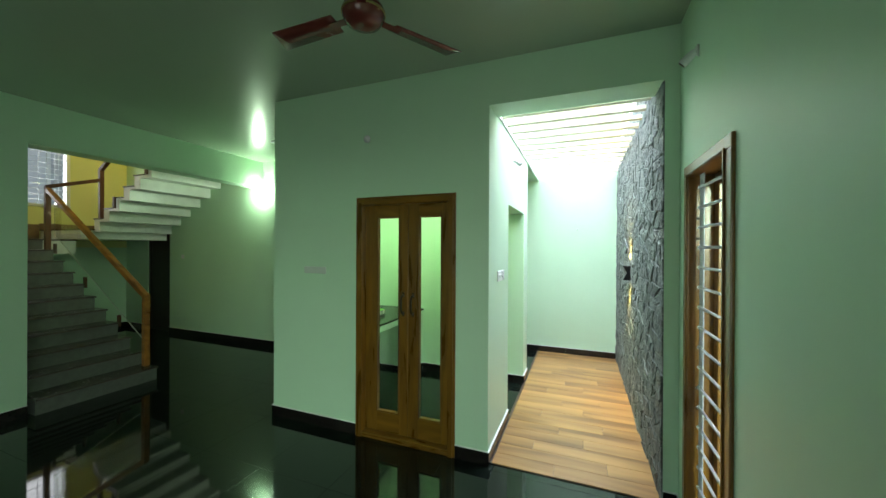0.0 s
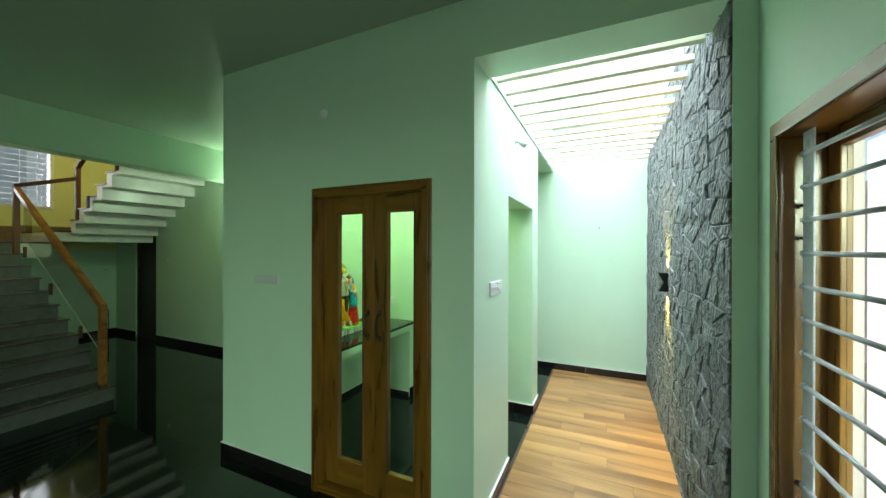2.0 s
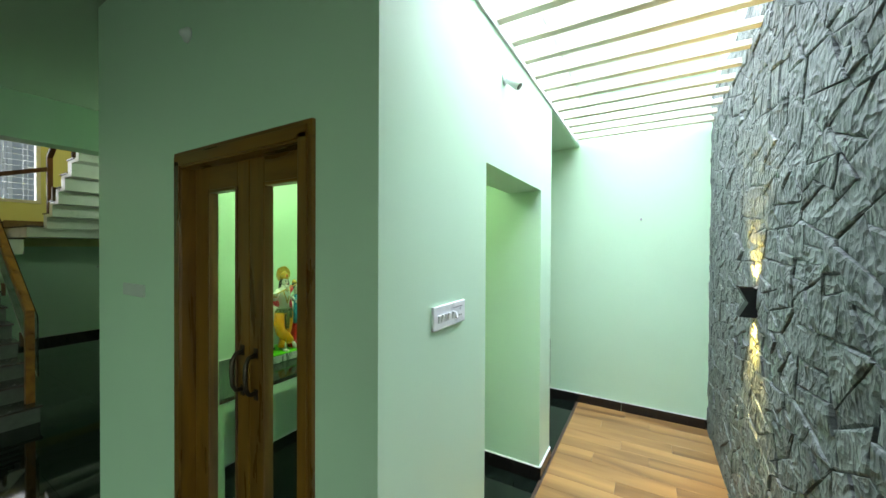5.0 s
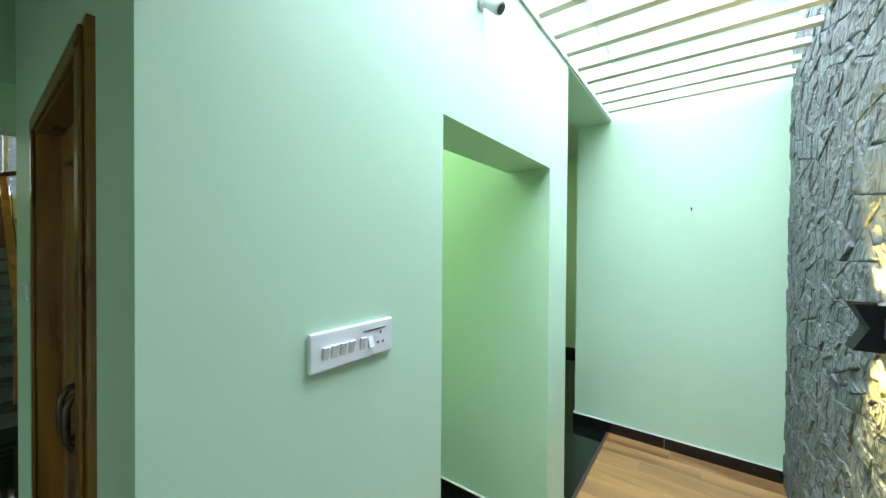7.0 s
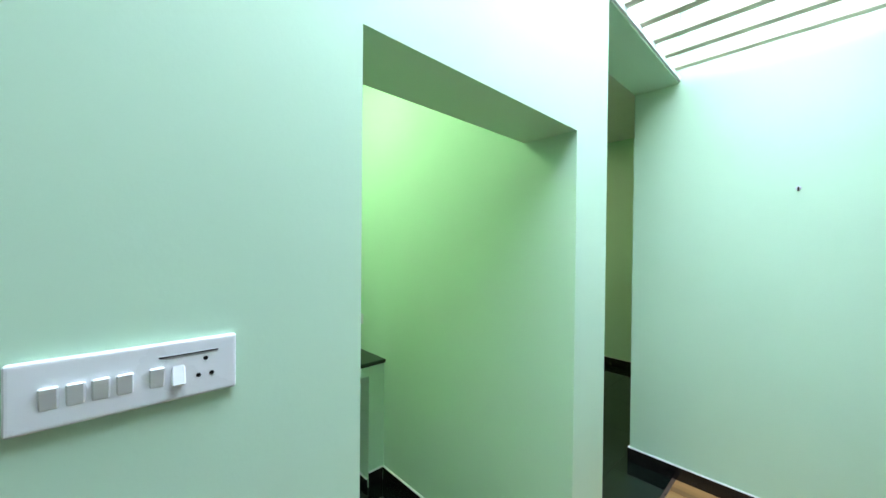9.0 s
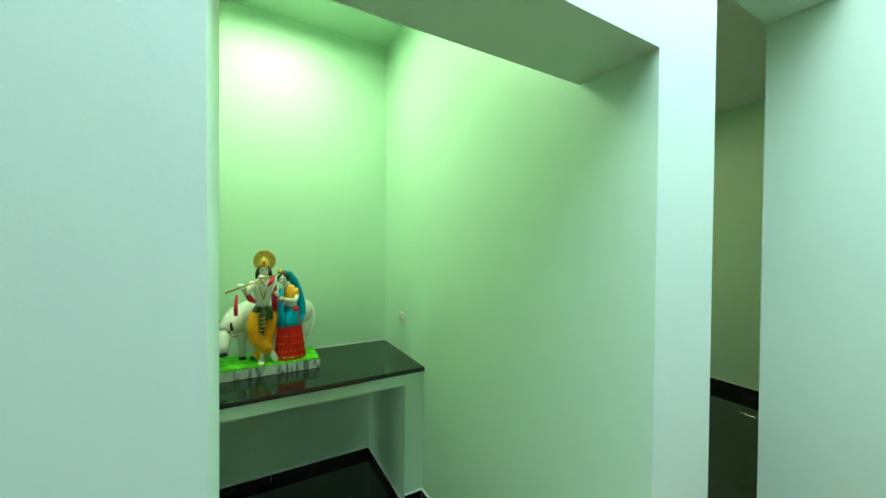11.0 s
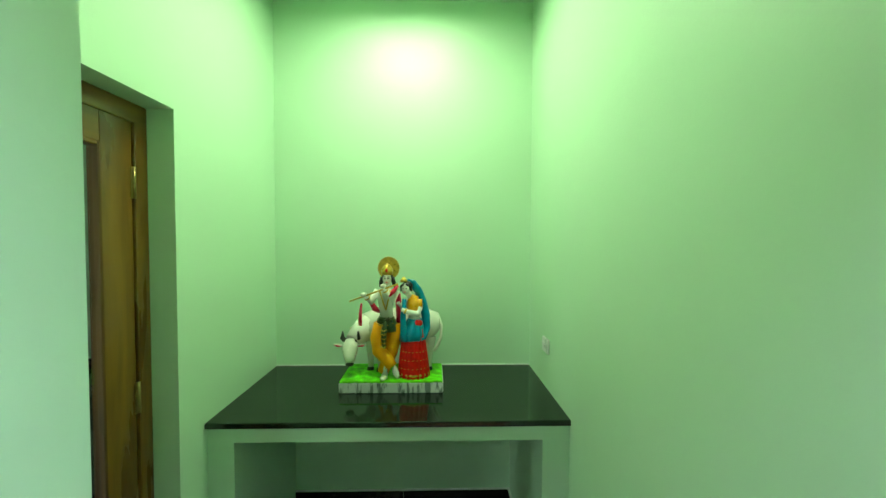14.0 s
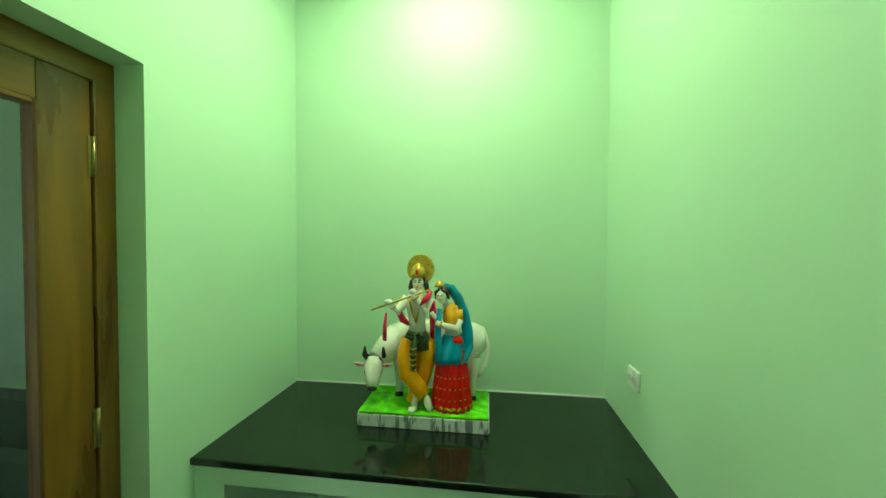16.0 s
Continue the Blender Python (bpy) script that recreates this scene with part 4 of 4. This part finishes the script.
switchboard(0.07, 0.07, (0.0,), False, pose(-6.55, FY, 1.44, 0, 0, -90), "small white switch on the far wall")


def bulb_holder(m, label):
    """An empty angled lamp holder on a round plate; local x points out of the wall."""
    ob = thing("bulb_holder", label, "lamp holder", group="empty lamp holders")
    ob.matrix_world = m
    part("wall_plate", lathe([(0.030, 0), (0.030, 0.006), (0.024, 0.012)], 20, m=pose(0, 0, 0, 0, 90, 0)), plastic, ob)
    bm = bmesh.new()
    tube(bm, [(0.008, 0, 0), (0.028, 0, -0.006), (0.05, 0, -0.022), (0.078, 0, -0.045)], [0.016, 0.02, 0.023, 0.024], 16)
    part("holder", bm, plastic, ob)
    bm = bmesh.new()
    tube(bm, [(0.074, 0, -0.042), (0.082, 0, -0.0485)], [0.019, 0.018], 14)
    part("socket_mouth", bm, edge_dark, ob, "dark brown socket mouth")
    return ob


bulb_holder(pose(0.905, 2.03, 2.66, 0, 0, 150), "cream angled lamp holder without a bulb")
bulb_holder(pose(-0.306, 3.37, 2.505, 0, 0, 10), "white angled lamp holder without a bulb")
rose = thing("wall_rose", "small round white cable rose on the wall", "cable rose", (-1.375, 2.40, 2.55))
part("rose_base", lathe([(0.032, 0), (0.032, 0.008), (0.020, 0.018), (0.012, 0.03)], 20, m=pose(0, 0, 0, 90, 0, 0)), plastic, rose)
crose = thing("ceiling_rose", "flat white fitting on the hall ceiling", "ceiling fitting", (-3.45, 3.35, 3.02))
part("rose_plate", lathe([(0.05, 0), (0.05, -0.015), (0.03, -0.02)], 20), plastic, crose)


def wall_hook(m):
    ob = thing("wall_hook", "small dark metal hook fixed to the wall", "hook", group="wall hooks")
    ob.matrix_world = m
    bm = bmesh.new()
    tube(bm, [(0, 0, 0), (0, -0.022, 0.002), (0, -0.03, -0.006), (0, -0.024, -0.018)], 0.004, 8)
    part("hook", bm, bronze, ob)
    part("screw_plate", lathe([(0.012, 0), (0.012, 0.004), (0.008, 0.005)], 14, m=pose(0, 0, 0, 90, 0, 0)), bar_metal, ob)


wall_hook(pose(0.275, 5.565, 1.918))
wall_hook(pose(-8.3, 3.98, 1.24, 0, 0, 90))

# sconce on the stone wall
sconce = thing("wall_sconce", "black bow-tie wall sconce lit up and down", "wall lamp", (0.815, 3.98, 1.37))
bm = bmesh.new()
prof = [(0.0, 0.074), (-0.072, 0.074), (-0.036, 0.0), (-0.072, -0.074), (0.0, -0.074)]
rows = [[bm.verts.new((x, y, z)) for x, z in prof] for y in (-0.042, 0.042)]
for i in (0, 1, 2, 3, 4):
    if i in (0, 3):
        continue
    bm.faces.new((rows[0][i], rows[0][(i + 1) % 5], rows[1][(i + 1) % 5], rows[1][i]))
for r in rows:
    bm.faces.new((r[0], r[1], r[2]))
    bm.faces.new((r[0], r[2], r[4]))
    bm.faces.new((r[2], r[3], r[4]))
part("body", bm, black_plastic, sconce)
for s in (-1, 1):
    bm = boxes((-0.062, -0.002, -0.040, 0.040, s * 0.060 - 0.001, s * 0.060 + 0.001))
    part("diffuser", bm, glow_material("warm_diffuser", (1.0, 0.75, 0.3), 4.0), sconce, "glowing warm diffuser")

# bulb on the far wall
bulb = thing("wall_bulb", "glowing white bulb in a wall holder", "wall lamp", (-4.53, FY, 2.63))
part("holder", lathe([(0.03, 0), (0.03, 0.01), (0.018, 0.02), (0.018, 0.075)], 16, m=pose(0, 0, 0, 90, 0, 0)), plastic, bulb)
bm = lathe([(0.012, 0.0), (0.02, -0.02), (0.03, -0.045), (0.03, -0.06), (0.015, -0.082), (0.003, -0.086)], 16, (0, -0.065, 0.0))
part("bulb_glass", bm, bulb_glow, bulb, "glowing frosted bulb").visible_shadow = False

# ---- ceiling fan ----
fan = thing("ceiling_fan", "brown enamelled three-blade ceiling fan", "ceiling fan", (-0.66, 1.29, 2.755))
part("canopy", lathe([(0.055, 0.265), (0.05, 0.225), (0.02, 0.205)], 24), fan_brown, fan)
part("down_rod", lathe([(0.013, 0.10), (0.013, 0.22)], 12), fan_brown, fan)
part("motor", lathe([(0.012, -0.062), (0.05, -0.058), (0.082, -0.040), (0.102, -0.010), (0.105, 0.020), (0.092, 0.045), (0.060, 0.065), (0.030, 0.080), (0.022, 0.11), (0.0215, 0.112)], 32), fan_brown, fan)
part("motor_band", lathe([(0.1065, 0.0), (0.1075, 0.006), (0.1065, 0.012)], 32), brass, fan, "thin brass band")
for a in (178, 58, 298):
    bm = bmesh.new()
    top, bot = [], []
    for i in range(9):
        r = 0.16 + 0.40 * i / 8
        w = 0.050 + 0.010 * i / 8
        tilt = 0.013
        for lst, dz in ((top, 0.0025), (bot, -0.0025)):
            lst.append((bm.verts.new((r + (0.012 if i == 8 else 0), -w, -tilt + dz)), bm.verts.new((r, 0, 0.004 + dz)), bm.verts.new((r - (0.01 if i == 8 else 0), w, tilt + dz))))
    for s in (top, bot):
        for p, q in zip(s, s[1:]):
            for j in range(2):
                bm.faces.new((p[j], p[j + 1], q[j + 1], q[j])).smooth = True
    for i in range(8):
        bm.faces.new((top[i][0], top[i + 1][0], bot[i + 1][0], bot[i][0]))
        bm.faces.new((top[i][2], top[i + 1][2], bot[i + 1][2], bot[i][2]))
    for i in (0, 8):
        for j in range(2):
            bm.faces.new((top[i][j], top[i][j + 1], bot[i][j + 1], bot[i][j]))
    blade = part("blade", bm, fan_brown, fan)
    blade.matrix_local = pose(0, 0, 0.0, 0, 0, a)
    arm = part("blade_arm", soft_box(0.085, 0.205, -0.022, 0.022, -0.006, -0.001, 0.002, 1), fan_brown, blade)


# ---- skirting ----
def skirting(name, axis, fixed, a, b, face, high=0.098, label="black granite skirting, its top-edge glint put in as a white line"):
    """A run of skirting pieces on a wall at axis = fixed, from a to b; face is the way it stands proud (-1 or 1)."""
    run = thing(name, label, "skirting")
    run["kind"] = "structure"
    n = max(1, round((b - a) / 0.62))
    step = (b - a) / n
    t = 0.012
    f0, f1 = sorted((fixed, fixed + face * t))
    for i in range(n):
        p, q = a + i * step + 0.001, a + (i + 1) * step - 0.001
        r = (f0, f1, p, q) if axis == "x" else (p, q, f0, f1)
        part("skirting_tile", boxes((*r, 0.001, high)), skirt, run)
    # white strip: skylight caught by the skirting's top chamfer, put in as a piece
    r = (f0, f1, a, b) if axis == "x" else (a, b, f0, f1)
    part("top_glint", boxes((*r, high, high + 0.005)), white_paint, run, "white strip for skylight caught on the top edge")


skirting("baseboard_front_left", "y", 2.40, -2.437, -1.475, -1)
skirting("baseboard_front_right", "y", 2.40, -0.565, -0.294, -1)
skirting("baseboard_shrine_outer", "x", -2.425, 2.40, 4.05, -1)
skirting("baseboard_passage", "x", -0.306, 2.40, 3.150, 1)
skirting("baseboard_pier", "x", -0.306, 4.105, 4.395, 1)
skirting("baseboard_end", "y", 5.565, -0.592, 0.83, -1)
skirting("baseboard_end_side", "x", -0.58, 5.565, 7.66, -1)
skirting("baseboard_corridor", "y", 7.66, -3.2, -0.592, -1)
skirting("baseboard_shrine_side", "y", 4.105, -1.62, -0.30, -1)
skirting("baseboard_shrine_back", "x", -2.28, 2.69, 3.99, 1, 0.05)
skirting("baseboard_table_side", "y", 3.99, -2.268, -1.64, -1, 0.05)
skirting("baseboard_table_end", "x", -1.632, 3.99, 4.093, 1)
skirting("baseboard_table_end_near", "x", -1.632, 2.58, 2.69, 1)
skirting("baseboard_shrine_front", "y", 2.58, -0.563, -0.30, 1)
skirting("baseboard_shrine_front_side", "y", 2.58, -1.62, -1.475, 1)
skirting("baseboard_shrine_inner", "x", -0.55, 2.58, 3.150, -1)
skirting("baseboard_right", "x", 0.905, -3.5, 2.388, -1)
skirting("baseboard_strip", "y", 2.40, 0.822, 0.905, -1)
skirting("baseboard_far", "y", FY, -6.93, -2.437, -1)
skirting("baseboard_far_store", "y", FY, -8.29, -7.60, -1)
skirting("baseboard_under_stair", "x", -8.3, 1.3, FY - 0.012, 1)
skirting("baseboard_left", "x", -4.57, -3.5, 1.5, 1)

# ---- floors, laid piece by piece ----
floor = structure("floor", boxes((-8.5, 1.14, -3.7, 7.86, -0.12, -0.003)), grout, "polished black granite tile floor", "floor")
TILE = 0.605
tile_mesh = mesh_of("granite_tile", soft_box(-TILE / 2 + 0.0006, TILE / 2 - 0.0006, -TILE / 2 + 0.0006, TILE / 2 - 0.0006, -0.02, 0.0, 0.0006, 1), granite)
for i in range(16):
    for j in range(19):
        x, y = -8.5 + TILE * (i + 0.5), -3.7 + TILE * (j + 0.5)
        if (x > 0.2 and y > 2.8) or (x < -3.6 and y > 6.5) or x > 1.2:
            continue
        tile = new("granite_tile", tile_mesh)
        tile.parent = floor
        tile.location = (x, y, 0)

wood_floor = structure("wood_floor", boxes((-0.306, 0.845, 2.425, 5.565, 0.0, 0.003)), grout, "warm brown timber plank floor in the passage", "floor")
part("edge_strip", boxes((-0.306, -0.286, 2.425, 5.555, 0.003, 0.010)), edge_dark, wood_floor, "dark brown edging strip")
rng = random.Random(7)
row, y = 0, 2.427
while row < 21:
    w = (5.553 - 2.427) / 21
    cut = (-0.284, (0.16, 0.52, -0.02, 0.36)[row % 4], 0.83)
    for a, b in zip(cut, cut[1:]):
        bm = soft_box(-(b - a) / 2 + 0.0006, (b - a) / 2 - 0.0006, -w / 2 + 0.0006, w / 2 - 0.0006, 0, 0.007, 0.0012, 1)
        plank = part("plank", bm, plank_wood, wood_floor)
        plank.location = ((a + b) / 2, y + w / 2, 0.003)
    y += w
    row += 1


# ---- stone cladding ----
def cut_polygon(poly, p, d):
    """The two halves of a convex polygon, cut by the line through p along d."""
    nx, ny = -d[1], d[0]
    halves = ([], [])
    for a, b in zip(poly, poly[1:] + poly[:1]):
        sa = (a[0] - p[0]) * nx + (a[1] - p[1]) * ny
        sb = (b[0] - p[0]) * nx + (b[1] - p[1]) * ny
        halves[0 if sa >= 0 else 1].append(a)
        if sa * sb < 0:
            t = sa / (sa - sb)
            c = (a[0] + t * (b[0] - a[0]), a[1] + t * (b[1] - a[1]))
            halves[0].append(c)
            halves[1].append(c)
    return halves


def area(poly):
    return 0.5 * abs(sum(a[0] * b[1] - b[0] * a[1] for a, b in zip(poly, poly[1:] + poly[:1])))


rng = random.Random(11)
# rough blocks round scattered seeds, each split by a few straight breaks
CELL_Y, CELL_Z, LONG = 0.46, 0.50, 1.45
seeds = {(i, j): (2.405 + CELL_Y * (i + 0.5 * (j % 2) + rng.uniform(-0.3, 0.3)), CELL_Z * (j + 0.5 + rng.uniform(-0.3, 0.3)))
         for i in range(-2, 10) for j in range(-1, 11)}


def split(poly, limit):
    """Break a polygon along upright, level or slanting lines until its pieces are small."""
    if area(poly) < limit or len(poly) < 3:
        return [poly]
    n = len(poly)
    edges = [(math.dist(poly[i], poly[(i + 1) % n]), i) for i in range(n)]
    i = max(edges)[1]
    a, c = poly[i], poly[(i + 1) % n]
    along = math.atan2(c[1] - a[1], c[0] - a[0])
    turn = along + math.pi / 2 + rng.choice((rng.uniform(-0.2, 0.2), rng.uniform(-0.2, 0.2), rng.uniform(0.45, 0.75), rng.uniform(-0.75, -0.45)))
    t = rng.uniform(0.36, 0.64)
    p = (a[0] + t * (c[0] - a[0]), a[1] + t * (c[1] - a[1]))
    halves = cut_polygon(poly, p, (math.cos(turn), math.sin(turn)))
    if min(len(h) for h in halves) < 3:
        return [poly]
    return [q for h in halves for q in split(h, limit * rng.uniform(0.75, 1.3))]


stones = []
for (i, j), p in seeds.items():
    poly = [(2.405, 0.0), (5.563, 0.0), (5.563, 3.0 * LONG), (2.405, 3.0 * LONG)]
    for di in range(-3, 4):
        for dj in range(-3, 4):
            q = seeds.get((i + di, j + dj))
            if q and q != p and len(poly) > 2:
                mid = ((p[0] + q[0]) / 2, (p[1] + q[1]) / 2)
                poly = cut_polygon(poly, mid, (p[1] - q[1], q[0] - p[0]))[0]
    if len(poly) > 2 and area(poly) > 0.0004:
        for q in split(poly, rng.uniform(0.016, 0.042)):
            if len(q) > 2 and area(q) > 0.0009:
                # stones lie longer than high
                stones.append([(y, z / LONG) for y, z in q])


def stone_piece(bm, poly):
    """One roughly split stone, proud of the backing wall by 2 to 5 cm."""
    cy, cz = sum(p[0] for p in poly) / len(poly), sum(p[1] for p in poly) / len(poly)
    corners = [p for i, p in enumerate(poly) if math.dist(p, poly[i - 1]) > 0.012]
    if len(corners) < 3:
        return
    size = math.sqrt(area(poly))
    # chipped edges: a point near the middle of each long side
    ring = []
    for a, c in zip(corners, corners[1:] + corners[:1]):
        ring.append(a)
        if math.dist(a, c) > 0.07 and len(corners) < 7:
            t, k = rng.uniform(0.3, 0.7), 1 - rng.uniform(0.0, 0.06)
            m = (a[0] + t * (c[0] - a[0]), a[1] + t * (c[1] - a[1]))
            ring.append((cy + (m[0] - cy) * k, cz + (m[1] - cz) * k))
    shrink = 1 - 0.0032 / max(0.03, size)
    h = rng.uniform(0.027, 0.036)
    ty, tz = rng.uniform(-0.035, 0.035), rng.uniform(-0.035, 0.035)

    def front(p, extra):
        return min(0.834, max(0.786, 0.845 - (h + (p[0] - cy) * ty + (p[1] - cz) * tz + extra)))

    def toward(p, k):
        return (cy + (p[0] - cy) * k, cz + (p[1] - cz) * k)

    back = [bm.verts.new((0.8445, *toward(p, shrink))) for p in ring]
    edge, inner = [], []
    for p in ring:
        q = toward(p, shrink)
        edge.append(bm.verts.new((front(q, rng.uniform(-0.006, 0.0)), q[0], q[1])))
    k = rng.uniform(0.82, 0.93)
    for p in ring:
        q = toward(p, k * rng.uniform(0.86, 1.08))
        inner.append(bm.verts.new((front(q, rng.uniform(-0.001, 0.004)), q[0], q[1])))
    n = len(ring)
    for i in range(n):
        j = (i + 1) % n
        bm.faces.new((back[i], back[j], edge[j], edge[i]))
        bm.faces.new((edge[i], edge[j], inner[j], inner[i]))
    q = (cy + rng.uniform(-0.3, 0.3) * size * 0.5, cz + rng.uniform(-0.3, 0.3) * size * 0.5)
    mid = bm.verts.new((front(q, rng.uniform(-0.001, 0.004)), *q))
    for i in range(n):
        bm.faces.new((inner[i], inner[(i + 1) % n], mid))


part("mortar_bed", boxes((0.825, 0.8445, 2.404, 5.563, 0.0, 3.0)), mortar, wall_stone_back)
stones.sort(key=lambda p: sum(q[0] for q in p) / len(p) + (2.0 if sum(q[1] for q in p) / len(p) > 2.72 else 0))
for poly in stones[:300]:
    bm = bmesh.new()
    stone_piece(bm, poly)
    part("stone", bm, stone, wall_stone_back)
bm = bmesh.new()
for poly in stones[300:]:
    stone_piece(bm, poly)
rest = part("stones", bm, stone, wall_stone_back)
rest["kind"] = "stuff"
